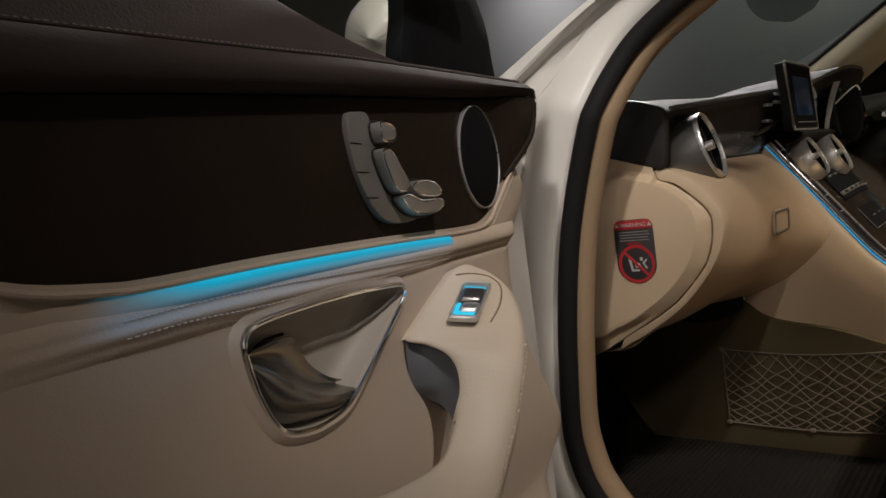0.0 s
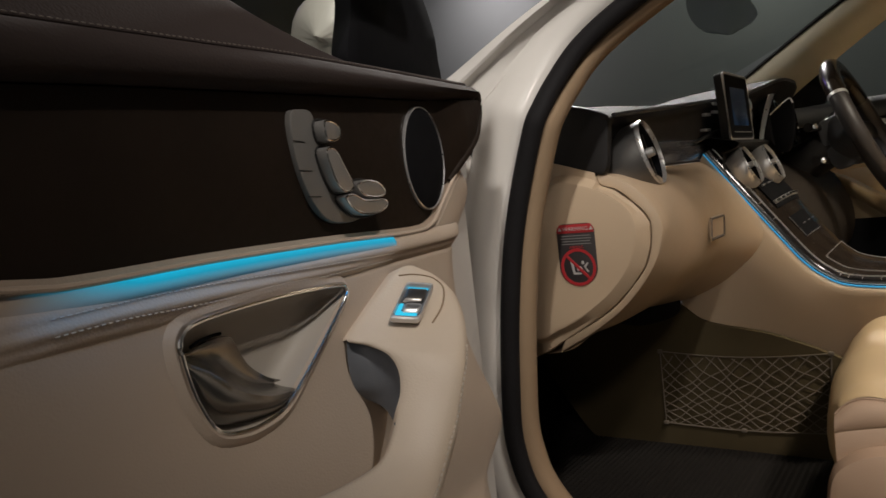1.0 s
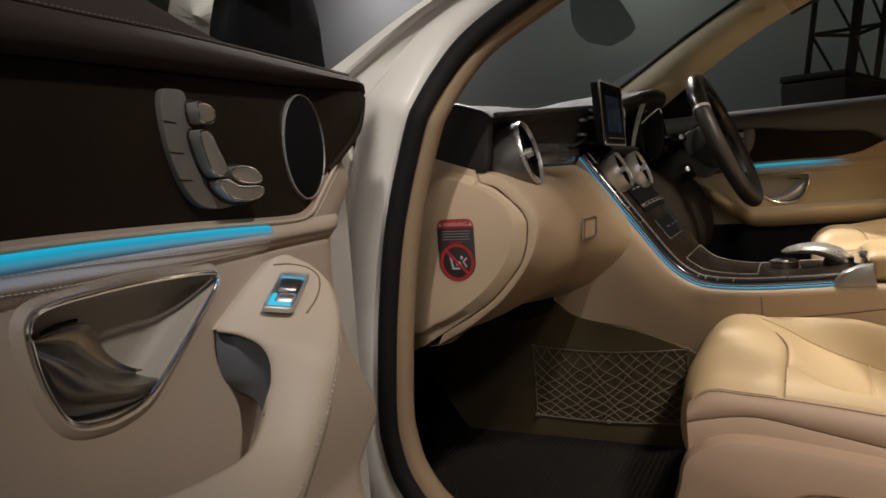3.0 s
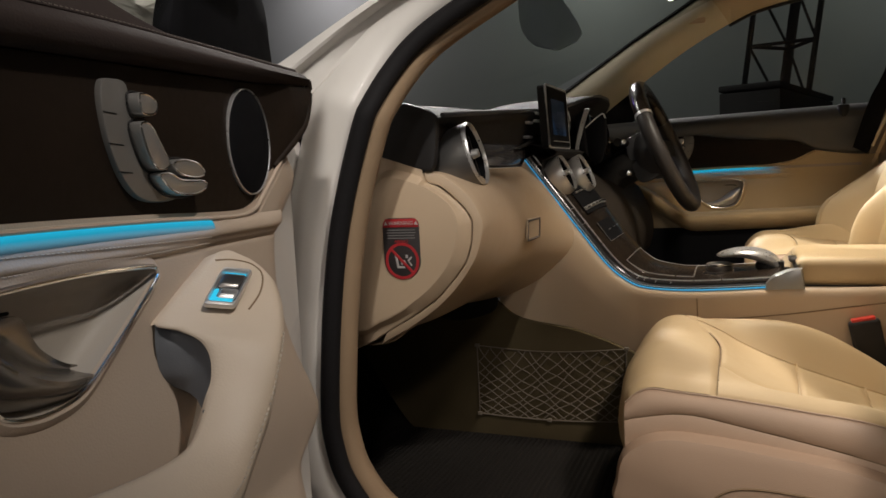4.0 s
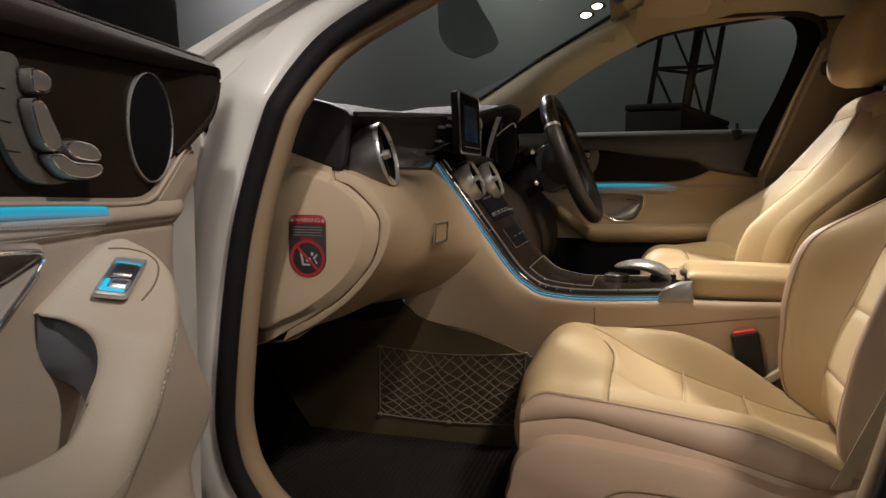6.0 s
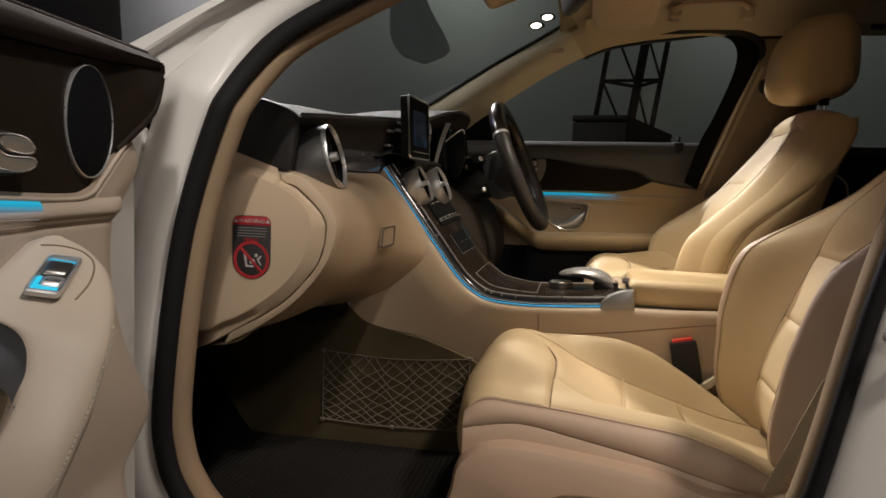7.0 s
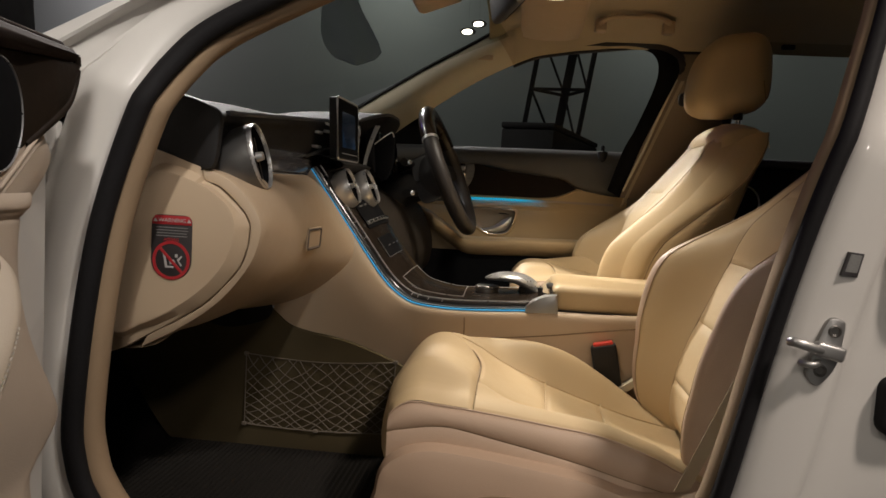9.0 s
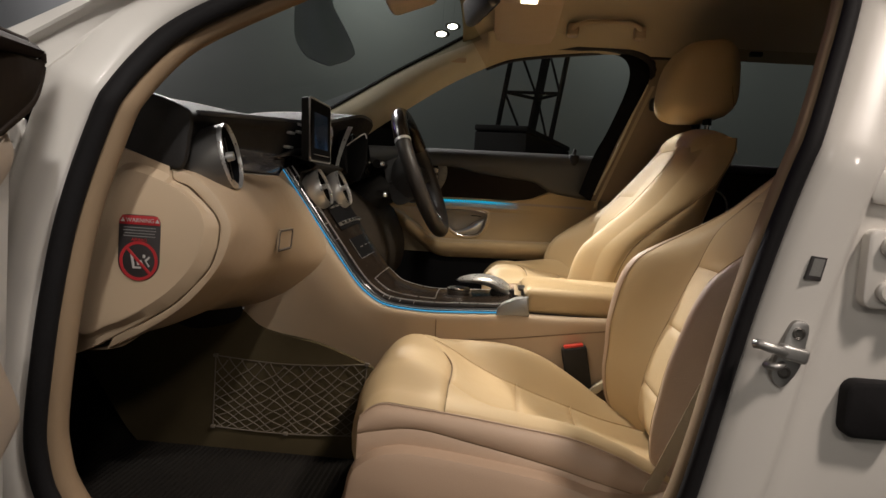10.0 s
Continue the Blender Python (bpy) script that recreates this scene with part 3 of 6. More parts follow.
part("roof_edge", box(.50, 1.56, -.78, -.58, 1.28, 1.33, .02, 3), PAINT, body, "white painted roof edge")


def head_profile(x, y):
    a = abs(y)
    z = pick([(0, 1.405), (.30, 1.398), (.44, 1.382), (.52, 1.352), (.57, 1.318), (.60, 1.288)], a)
    front = min(1, max(0, (.16 - x) / .30))
    return z - front * front * .075 * max(0.15, 1 - a)


part("headlining", sheet([[(x, y, head_profile(x, y)) for y in np.linspace(-.60, .60, 33)] for x in np.linspace(-.13, 1.5, 30)]), HEADCLOTH, body, "beige cloth headlining")
part("roof_skin", sheet([[(x, y, 1.445 - .12 * (y / .62) ** 2 - .20 * max(0, -x)) for y in np.linspace(-.64, .64, 13)] for x in np.linspace(-.118, 1.55, 12)]), PAINT, body, "white painted roof")


def screen_point(u, v, off=0.0):
    y = (u * 2 - 1) * .66
    c = (y / .66) ** 2
    x = -1.02 + v * .90 + .13 * c * (1 - .6 * v)
    return (x, y * (1 - .14 * v), .985 + v * .335 - .02 * c + off)


windscreen = part("windscreen", sheet([[screen_point(u, v) for u in np.linspace(0, 1, 25)] for v in np.linspace(0, 1, 12)]), GLASS, body, "clear laminated windscreen")
windscreen.visible_shadow = False

# the far side's inner linings
UPPER = [(-.72, .60, .955), (-.62, .59, 1.015), (-.52, .58, 1.075), (-.332, .58, 1.193), (-.20, .58, 1.268), (-.118, .58, 1.316)]
LOWER = [(-.46, .605, .96), (-.40, .60, 1.01), (-.325, .59, 1.062), (-.209, .60, 1.143), (-.13, .60, 1.190), (-.055, .60, 1.228)]
ua, la = cr(UPPER, 24), cr(LOWER, 24)
rows = []
for a, b in zip(ua, la):
    a, b = Vector(a), Vector(b)
    rows.append([a.lerp(b, f) + Vector((0, -.045 * math.sin(math.pi * f) ** .7, .0)) for f in np.linspace(0, 1, 9)])
part("a_pillar_trim", sheet(rows), TRIMCLOTH, body, "beige windscreen pillar trim")
part("corner_trim", sheet([[tuple(Vector(rows[-1][i]).lerp(Vector((-.050, .60 - .084 * (1 - i / 8), 1.2285 + .09 * (1 - i / 8))), g)) for g in (0, .5, 1)] for i in range(9)]), HEADCLOTH, body, "beige cloth corner over the pillar")
part("glass_edge", tube(ua + np.array([0, -.004, .004]), .0055, 6), BLACKSOFT, body, "black edge band of the windscreen")
part("pillar_badge", plate(rounded(-.165, -.115, 1.230, 1.246, .005), lying(.551), 0, -.006, .002), PLASTIC, body, "beige airbag badge on the pillar trim")

RAIL = [(-.055, 1.228), (.011, 1.255), (.10, 1.272), (.181, 1.282), (.35, 1.300), (.411, 1.29), (.50, 1.29), (.69, 1.305), (.94, 1.30), (1.3, 1.28)]
rl = cr(RAIL, 40)
part("roof_rail_trim", sheet([[(x, .60 - .014 * k, z + .015 * k) for k in range(7)] for x, z in rl]), HEADCLOTH, body, "beige cloth roof rail lining")
part("roof_rail_edge", tube([(x, .603, z - .004) for x, z in rl], .005, 6), BLACKSOFT, body, "black window edge of the roof rail")

PILL_G = [(.262, .86), (.300, .984), (.330, 1.045), (.376, 1.172), (.384, 1.241), (.362, 1.283), (.318, 1.302)]
PILL_F = [(.289, .843), (.321, .936), (.356, 1.033), (.399, 1.13), (.428, 1.191), (.438, 1.234), (.421, 1.285)]
PILL_R = [(.52, .84), (.56, .96), (.60, 1.05), (.63, 1.15), (.665, 1.25), (.69, 1.31)]
pf, pr = cr(PILL_F, 14), cr(PILL_R, 14)
part("b_pillar_trim", sheet([[(a[0] * (1 - f) + b[0] * f, .625 - .03 * math.sin(math.pi * f), a[1] * (1 - f) + b[1] * f) for f in np.linspace(0, 1, 8)] for a, b in zip(pf, pr)]), PILLARSHADE, body, "beige middle pillar trim, darkened for shade")
part("b_pillar_low", box(.33, .56, .64, .70, .30, .86, .015, 3), PILLARSHADE, body, "beige lower pillar trim, darkened for shade")
pg, po = cr(PILL_G, 24), cr(PILL_F[:-1] + [(.421, 1.278), (.385, 1.306)], 24)
part("window_frame_post", thick(sheet([[(a[0] * (1 - f) + b[0] * f, .612 - .006 * math.sin(math.pi * f), a[1] * (1 - f) + b[1] * f) for f in np.linspace(0, 1, 7)] for a, b in zip(pg, po)]), .012), SAILBLACK, body, "black window frame post")
part("seat_belt", thick(sheet([[(.449 - .150 * v + w, .598, 1.20 - .385 * v) for w in (0, .010)] for v in np.linspace(0, 1, 8)]), .0015), WEBBING, body, "beige seat belt hanging on the pillar")
part("belt_guide", plate(rounded(.445, .505, 1.125, 1.165, .014), lying(.600), 0, -.018, .005), BLACKSOFT, body, "black seat belt guide")
part("belt_strip", tube([(.437, .604, 1.205), (.397, .604, 1.103), (.354, .604, .981), (.303, .604, .862)], .0042, 6), TRIMCLOTH, body, "pale edge strip on the pillar")

# rear far door seen past the seats
rd = thing("door_3", (1.0, .70, .35), "closed rear car door with a black top and tinted window", "car door", kind="structure")
part("upper_panel", box(.62, 1.45, .655, .72, .84, .965, .02, 3), BLACKSOFT, rd, "black upper door panel")
part("belt_cap", box(.62, 1.45, .63, .72, .957, .983, .012, 3), DARKGREY, rd, "dark grey window ledge")
part("lower_panel", box(.62, 1.45, .655, .72, .35, .835, .02, 3), PLASTIC, rd, "beige lower door panel")
part("speaker", lathe((.665, .654, .846), (0, -1, 0), [(.058, -.004), (.058, .006), (.050, .008), (.048, .002), (.0, .004)], 32), BLACKSOFT, rd, "black round loudspeaker")
part("speaker_ring", lathe((.665, .652, .846), (0, -1, 0), [(.056, .004), (.0585, .008), (.0545, .010), (.052, .004)], 36, caps=False), SILVER, rd, "thin silver speaker ring")
rwin = part("window_pane", sheet([[(x, .645 - .09 * v, .975 + .34 * v) for x in np.linspace(.64, 1.4, 6)] for v in np.linspace(0, 1, 5)]), GLASS, rd, "tinted rear side window")
rwin.visible_shadow = False
for q in ((.895, .628, .978), (.735, .56, 1.302)):
    part("shade_hook", box(q[0] - .018, q[0] + .018, q[1] - .01, q[1] + .006, q[2] - .006, q[2] + .008, .003), BLACKSOFT, rd, "small black sunblind hook")


def roof_fittings():
    handle = thing("grab_handle", (.285, .50, 1.36), "beige fold-down grab handle on the roof edge", "handle")
    part("bar", tube(cr([(.190, .508, 1.325), (.196, .482, 1.341), (.225, .474, 1.350), (.285, .472, 1.354), (.345, .474, 1.356), (.376, .482, 1.347), (.386, .508, 1.332)], 30), .0085, 10, flat=.8), PLASTIC, handle)
    for x in (.192, .384):
        part("mount", box(x - .016, x + .016, .488, .530, 1.316, 1.352, .006, 3), PLASTIC, handle)
    visor = thing("sun_visor", (.05, .30, 1.33), "beige folded sun visor against the headlining", "sun visor")
    rows = []
    for y in np.linspace(.10, .475, 14):
        z = 1.328 - .10 * max(0, (y - .1))
        rows.append([(.05 + .085 * math.cos(a) * (1 if y < .44 else .94), y, z + .011 * math.sin(a)) for a in np.linspace(0, 2 * math.pi, 18, endpoint=False)])
    part("flap", sheet(rows, True, True), PLASTIC, visor)
    part("rod", tube([(-.02, .47, 1.30), (-.02, .52, 1.315)], .006, 8), PLASTIC, visor)
    con = thing("roof_console", (.03, 0, 1.33), "beige roof console with a lit reading lamp", "roof lamp")
    part("housing", box(-.07, .13, -.10, .10, 1.296, 1.345, .014, 3), PLASTIC, con)
    part("lamp_lens", box(.028, .066, .03, .075, 1.2935, 1.2975, .0012), LAMPGLOW, con, "glowing warm reading lamp lens")
    part("lamp_lens", box(.028, .066, -.075, -.03, 1.2935, 1.2975, .0012), LAMPGLOW, con, "glowing warm reading lamp lens")
    mir = thing("rear_view_mirror", (-.08, -.02, 1.26), "black rear-view mirror hanging from the windscreen", "mirror")
    part("housing", moved(box(-.014, .014, -.12, .12, -.032, .032, .012, 3), pose(-.066, .0, 1.272, 0, -12, 14)), PODGREY, mir, "grey mirror housing")
    part("mirror_glass", moved(box(.0142, .017, -.113, .113, -.027, .027, .002), pose(-.066, .0, 1.272, 0, -12, 14)), CHROME, mir)
    part("stem", tube(cr([(-.080, .0, 1.295), (-.095, .01, 1.312), (-.115, .01, 1.325)], 8), [.010, .010, .011, .012, .013, .014, .015, .016], 10), PLASTIC, mir)
    sc = thing("sensor_cover", (-.21, .0, 1.26), "beige slotted sensor cover on the windscreen", "cover")
    part("shell", moved(box(-.055, .055, -.05, .05, -.018, .018, .016, 4), pose(-.215, -.05, 1.262, 0, -20, 0)), PLASTIC, sc)
    for k in range(5):
        part("slot", moved(box(-.002, .002, -.053, -.04, -.010, .008, .001), pose(-.20 + .012 * k, -.05, 1.262 + .004 * k, 0, -20, 0)), BLACKSOFT, sc)


roof_fittings()


# ---- the doors ----
TRIM_LOW = [(.45, .86), (.30, .856), (.225, .862), (.176, .858), (.116, .832), (.065, .823), (.029, .821), (-.065, .821), (-.203, .818), (-.345, .813), (-.385, .818), (-.405, .830),
            (-.449, .863), (-.479, .885), (-.512, .906), (-.528, .930), (-.534, .950)]
PULL = [(-.018, .766), (-.021, .779), (-.034, .785), (-.069, .787), (-.132, .787), (-.196, .783), (-.208, .778), (-.206, .768), (-.172, .742), (-.138, .718), (-.115, .704), (-.095, .699), (-.068, .699), (-.041, .708), (-.025, .735)]


def front_edge(z):
    return pick([(.30, -.44), (.42, -.44), (.506, -.459), (.545, -.505), (.563, -.520), (.585, -.508), (.644, -.469), (.70, -.452), (.755, -.449), (.80, -.462), (.835, -.500), (.855, -.507), (.885, -.482), (.908, -.514), (.94, -.530), (.99, -.53)], z)


def pipe_lamp(at, side, door):
    """The light that the strip throws down over the door panel."""
    data = bpy.data.lights.new("light_strip_lamp", "AREA")
    data.shape, data.size, data.size_y, data.energy, data.color = "RECTANGLE", .37, .004, .013 if side < 0 else .016, (0.02, 0.36, 0.90)
    ob = new("light_strip_lamp", data)
    ob.parent = door
    ob.matrix_local = Matrix.Translation(Vector(at) - base_of(door)) @ pose(0, 0, 0, 14 * side, 0, 0)
    return ob


def car_door(side, name, turn, label):
    """A front door in its closed place; side -1 is the open one, turned about its hinge."""
    door = thing(name, (-.657, side * .827, .30), label, "car door", "front doors", "structure", turn)

    def P(x, y, z):
        return (x, -side * y, z)

    def face(y):
        return lambda u, v, d: P(u, y + d, v)

    pull = cr(PULL, 60, True)
    # same door leather in two tones: cool-lit on the open door, tan beyond
    skin, rest = (DOORSKIN, PADSKIN) if side < 0 else (LEATHER, LEATHER)
    part("outer_skin", sheet([[P(x, -.84 - .03 * math.sin(math.pi * (z - .2) / .85), z) for x in np.linspace(-.64, .47, 10)] for z in np.linspace(.24, .955, 9)]), PAINT, door, "white painted outer door skin")
    part("door_frame", thick(sheet([[P(x, y, z) for x, y in ((-.575, -.75), (-.60, -.765), (-.64, -.80), (-.645, -.835))] for z in np.linspace(.28, .955, 14)]), .003), PAINT, door, "white painted door edge")
    part("door_core", box(-.57, .46, *sorted((side * .835, side * .745)), .26, .945, .01), PAINT, door, "white painted inner door frame")
    part("door_edge", sheet([[P(front_edge(z) + .012, -.722, z), P(front_edge(z) - .03, -.730, z), P(-.60, -.752, z), P(-.64, -.80, z)] for z in np.linspace(.30, .962, 24)]), PAINT, door, "white painted inner door edge")
    # dark leather top roll in two padded bands
    top = [(-.56, .972), (-.50, .976), (-.42, .976), (-.34, .980), (-.27, .992), (-.20, 1.008), (-.12, 1.028), (.0, 1.046), (.2, 1.055), (.47, 1.055)]
    if side > 0:
        top = [(-.56, .972), (-.40, .978), (.0, .984), (.47, .990)]
    rows, rows2 = [], []
    for x in [-.540 + .024 * k / 14 for k in range(14)] + list(np.linspace(-.516, .47, 56)):
        e = min(1, (x + .540) / .022)
        zs = pick([(-.54, .971), (-.40, .9705), (-.175, .9682), (-.08, .965), (.094, .9604), (.47, .955)], x)
        e = math.sqrt(max(0, 1 - (1 - e) ** 2))
        zt = pick(top, x)
        rows.append([P(x, -.745 + (y + .745) * (.4 + .6 * e), z) for y, z in ((-.705, zs - .006), (-.6985, zs - .0012), (-.6972, zs + .0012), (-.6985, zs + .004), (-.7055, zs + .2 * (zt - zs)), (-.715, zs + .48 * (zt - zs)), (-.727, zs + .82 * (zt - zs)), (-.738, zt), (-.752, zt + .001), (-.765, zt - .012))])
        zl = pick([(-.52, .953), (-.35, .946), (-.126, .937), (.008, .931), (.106, .926), (.47, .92)], x)
        if side > 0:
            zl = pick([(-.52, .95), (-.23, .934), (-.147, .921), (-.055, .906), (.036, .897), (.126, .886), (.164, .863), (.226, .850), (.29, .842), (.47, .84)], x)
            prof = [(-.752, zt), (-.722, zt - .001), (-.700, zt - .007), (-.684, zt - .019), (-.675, zt - .036), (-.673, zt - .052), (-.676, min(zt - .06, zl + .02)), (-.683, zl + .004), (-.706, zl)]
        else:
            prof = [(-.704, zs - .006), (-.6995, zs - .0018), (-.6950, zs - .0010), (-.6880, zs - .0030), (-.6825, zs - .0085), (-.6800, (zs + zl) / 2), (-.6818, zl + .0075), (-.687, zl + .002), (-.706, zl)]
        rows2.append([P(x, -.745 + (y + .745) * (.4 + .6 * e), z) for y, z in cr(prof, 20)])
    if side < 0:
        part("top_pad", sheet(rows), BLACKLEATHER, door, "dark leather window ledge")
    band = part("top_roll", sheet(rows2), BLACKLEATHER if side < 0 else SHEENPAD, door, "dark brown leather padded roll")
    part("stitching", stitches([P(x, -.6978, pick([(-.54, .971), (-.40, .9705), (-.175, .9682), (-.08, .965), (.094, .9604), (.47, .955)], x) + .0026) for x in np.linspace(-.50, .40, 60)], .0052, .0008), DARKTHREAD, band)
    # dark open-pore wood panel
    low = cr(TRIM_LOW, 70)
    rows = []
    for x, z in low:
        zt = pick([(-.52, .953), (-.35, .946), (-.126, .937), (.008, .931), (.106, .926), (.47, .92)], x)
        bow = .011 * min(1, max(0, (-.43 - x) / .05)) if side < 0 else 0
        rows.append([P(x, -.700 + bow + .004 * math.sin(math.pi * f) - (.006 if f in (0.0, 1.0) else 0), z + (zt + .002 - z) * f) for f in (0.0, .03, .2, .4, .6, .8, .97, 1.0)])
    part("wood_panel", sheet(rows), WOOD, door, "dark open-pore wood door panel")
    if side < 0:
        part("panel_end", tube([P(x - .002, -.6990 + .0095 * min(1, max(0, (-.44 - x) / .04)), z + .002) for x, z in low if x < -.44] + [P(-.534, -.6895, .962)], .0045, 10), WOOD, door, "dark wood edge at the front of the panel")
    part("upper_filler", sheet([[P(x, -.6965, .8105 if x > -.33 else z - .016), P(x, -.6985, z - .012), P(x, -.6985, z + .004)] for x, z in low if x > -.48]), skin, door, "beige leather under the wood panel")
    part("trim_edge", tube([P(x, -.694, z - .0015) for x, z in low if x > -.472], .0022, 8), skin, door, "beige rolled edge under the wood panel")
    # light pipe below the wood
    lp = [(x, pick([(-.30, .8095), (-.203, .8135), (-.065, .8165), (.029, .8165), (.075, .8175)], x)) for x in np.linspace(-.297, .290, 64)]
    strip = sheet([[P(x, -.6960 + (y + .6960) * min(1, max(0, (.095 - x) / .09)), z + dz) for y, dz in ((-.700, .002), (-.6915, .0010), (-.6895, -.0025), (-.6890, -.0055), (-.6900, -.0085), (-.694, -.0115), (-.700, -.0125))] for x, z in lp])
    along = strip.loops.layers.uv.new("along")
    strip.verts.index_update()
    for f in strip.faces:
        for l in f.loops:
            l[along].uv = ((lp[l.vert.index // 7][0] + .297) / .367, (l.vert.index % 7) / 6)
    part("light_strip", strip, STRIP, door, "glowing blue ambient light strip")
    pipe_lamp(P(-.11, -.681, .8125), side, door)
    if side > 0:
        # matt black sheet added in place of the shadow below the far armrest
        part("map_pocket", thick(sheet([[P(x, -.650 + .012 * math.sin(math.pi * f), .36 + .285 * f) for f in np.linspace(0, 1, 8)] for x in np.linspace(-.40, .20, 12)]), .006), SAILBLACK, door, "black sheet for the shade under the armrest")

    # padded lower panel
    def crease(k, x):
        return pick((((-.30, .7932), (-.157, .7981), (-.036, .8028), (.05, .8027), (.20, .798)), ((-.30, .7879), (-.155, .7885), (-.034, .7915), (.03, .7937), (.20, .788)))[k], x)

    def depth(x, z):
        y = -.696
        fade = 1 - min(1, max(0, (x - .05) / .10))
        y += (.0005 + .0065 * fade) * (1 - min(1, abs(z - .799) / .013) ** 2) if abs(z - .799) < .013 else 0
        for zc, wd, dp in ((crease(0, x), .0034, .0019), (crease(1, x), .0034, .0017)):
            k = (z - zc) / wd
            y -= dp * fade * math.exp(-k * k)
        y += .012 * math.exp(-((z - .60) / .09) ** 2)
        fx = front_edge(z)
        e = min(1, max(0, (x - fx) / .045))
        y -= .012 * (1 - e) ** 2
        if z < .52:
            y += .05 * min(1, (.52 - z) / .12)
        return y

    zs = np.concatenate([np.linspace(.30, .68, 36), np.linspace(.6825, .780, 60), np.linspace(.7815, .812, 60)])
    rows = []
    for z in zs:
        fx = front_edge(z)
        rows.append([P(x, depth(x, z), z) for x in fx + (np.linspace(0, 1, 190) ** 1.15) * (.46 - fx)])
    hole = [tuple(q) for q in inset(pull, -.003)]
    part("lower_panel", sheet(rows, keep=lambda c: not inside(hole, c.x, c.z)), skin, door, "beige leather door panel with stitched creases")
    part("front_corner", sheet([[P(front_edge(z) - .018 + (.118 * f), -.712 + .013 * min(1, f * 2.2) ** .6, z) for f in np.linspace(0, 1, 10)] for z in np.linspace(.80, .93, 16)],
         keep=lambda c: c.z < pick([(-.53, .935), (-.508, .903), (-.480, .884), (-.449, .861), (-.405, .828), (-.36, .81)], c.x)), skin, door, "beige front corner of the door panel")
    for k in (0, 1):
        part("stitching", stitches([P(x, depth(x, crease(k, x) + .0024) + .0006, crease(k, x) + .0024) for x in np.linspace(-.29, .06, 40)], .0046, .0005), THREAD, door, "pale stitching")
    # inner release in its recess
    part("handle_collar", sheet([[P(u, y + max(0, depth(u, v) + .696), v) for u, v in inset(pull, k)] for k, y in ((-.0085, -.6985), (-.0065, -.6957), (-.0040, -.6940), (-.0008, -.6920), (.0012, -.6928), (.0015, -.700))], True), skin, door, "beige collar round the release recess")
    part("handle_bezel", tube([P(u, -.6905, v) for u, v in list(inset(pull, .0022)) + [inset(pull, .0022)[0]]], .0017, 8, caps=False), CHROME, door, "thin chrome bezel round the release recess")
    rows = []
    for k, dpt in ((.0, -.692), (.003, -.699), (.007, -.710), (.016, -.716), (.026, -.718)):
        mid_ = np.mean(pull, axis=0)
        rows.append([P(u, dpt, v) for u, v in mid_ + (pull - mid_) * (1 - k / .07)])
    bowl = sheet(rows, True)
    bowl.faces.new([v for v in bowl.verts][-len(pull):])
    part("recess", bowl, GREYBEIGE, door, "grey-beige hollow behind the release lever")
    # the lever: a broad metal scoop along the lower edge of the recess
    up_ = cr([(-.034, -.705, .762), (-.055, -.708, .766), (-.083, -.711, .764), (-.093, -.713, .752), (-.102, -.713, .738), (-.119, -.712, .725), (-.136, -.709, .7175), (-.146, -.704, .7140)], 40)
    rg_ = cr([(-.030, -.700, .7585), (-.0427, -.694, .748), (-.055, -.690, .7357), (-.0708, -.688, .7259), (-.095, -.689, .7169), (-.1243, -.694, .7125), (-.1455, -.702, .7125)], 40)
    lo_ = cr([(-.0305, -.704, .750), (-.037, -.703, .731), (-.050, -.703, .7135), (-.0735, -.703, .7055), (-.104, -.703, .7005), (-.128, -.703, .7045), (-.145, -.704, .711)], 40)
    rows = []
    for a, b, c in zip(up_, rg_, lo_):
        up_part = [a + (b - a) * f + np.array((0, -.010 * math.sin(math.pi * f), 0)) for f in np.linspace(0, 1, 10)]
        low_part = [b + (c - b) * f + np.array((0, .004 * math.sin(math.pi * f), 0)) for f in np.linspace(.12, 1, 8)]
        rows.append([P(*q) for q in (up_part if side < 0 else up_part[6:]) + low_part])
    part("lever_slot", tube([P(*(np.array(q) + (0, .002, .0022))) for q in up_[2:10]], .0013, 6), SAILBLACK, door, "dark slot over the release lever")
    # same lever on both doors; the far one gets paler metal in place of light
    part("release_lever", thick(sheet(rows), .0012), LEVERMETAL if side < 0 else SATIN, door, "brushed metal door release lever", angle=60)
    # grab armrest: a padded band that falls from the switch head to the level rest
    left_c = [(-.2881, -.684, .7816), (-.2759, -.686, .7751), (-.2483, -.687, .7617), (-.2222, -.688, .7482), (-.198, -.688, .735), (-.2048, -.672, .7283), (-.2065, -.655, .7205), (-.2036, -.645, .7084), (-.195, -.640, .693), (-.1852, -.640, .6813), (-.1696, -.640, .6646), (-.1487, -.640, .6522), (-.110, -.643, .651), (-.05, -.648, .658), (.05, -.658, .672), (.2, -.670, .690), (.44, -.670, .690)]
    right_c = [(-.3100, -.680, .7800), (-.3180, -.665, .7705), (-.3130, -.648, .7580), (-.294, -.632, .7430), (-.2675, -.618, .7294), (-.2481, -.610, .7169), (-.2346, -.606, .7058), (-.2244, -.605, .6944), (-.2163, -.605, .6827), (-.2059, -.605, .6697), (-.1888, -.605, .655), (-.171, -.605, .6394), (-.145, -.602, .628), (-.09, -.598, .625), (.05, -.594, .635), (.2, -.590, .650), (.44, -.590, .655)]
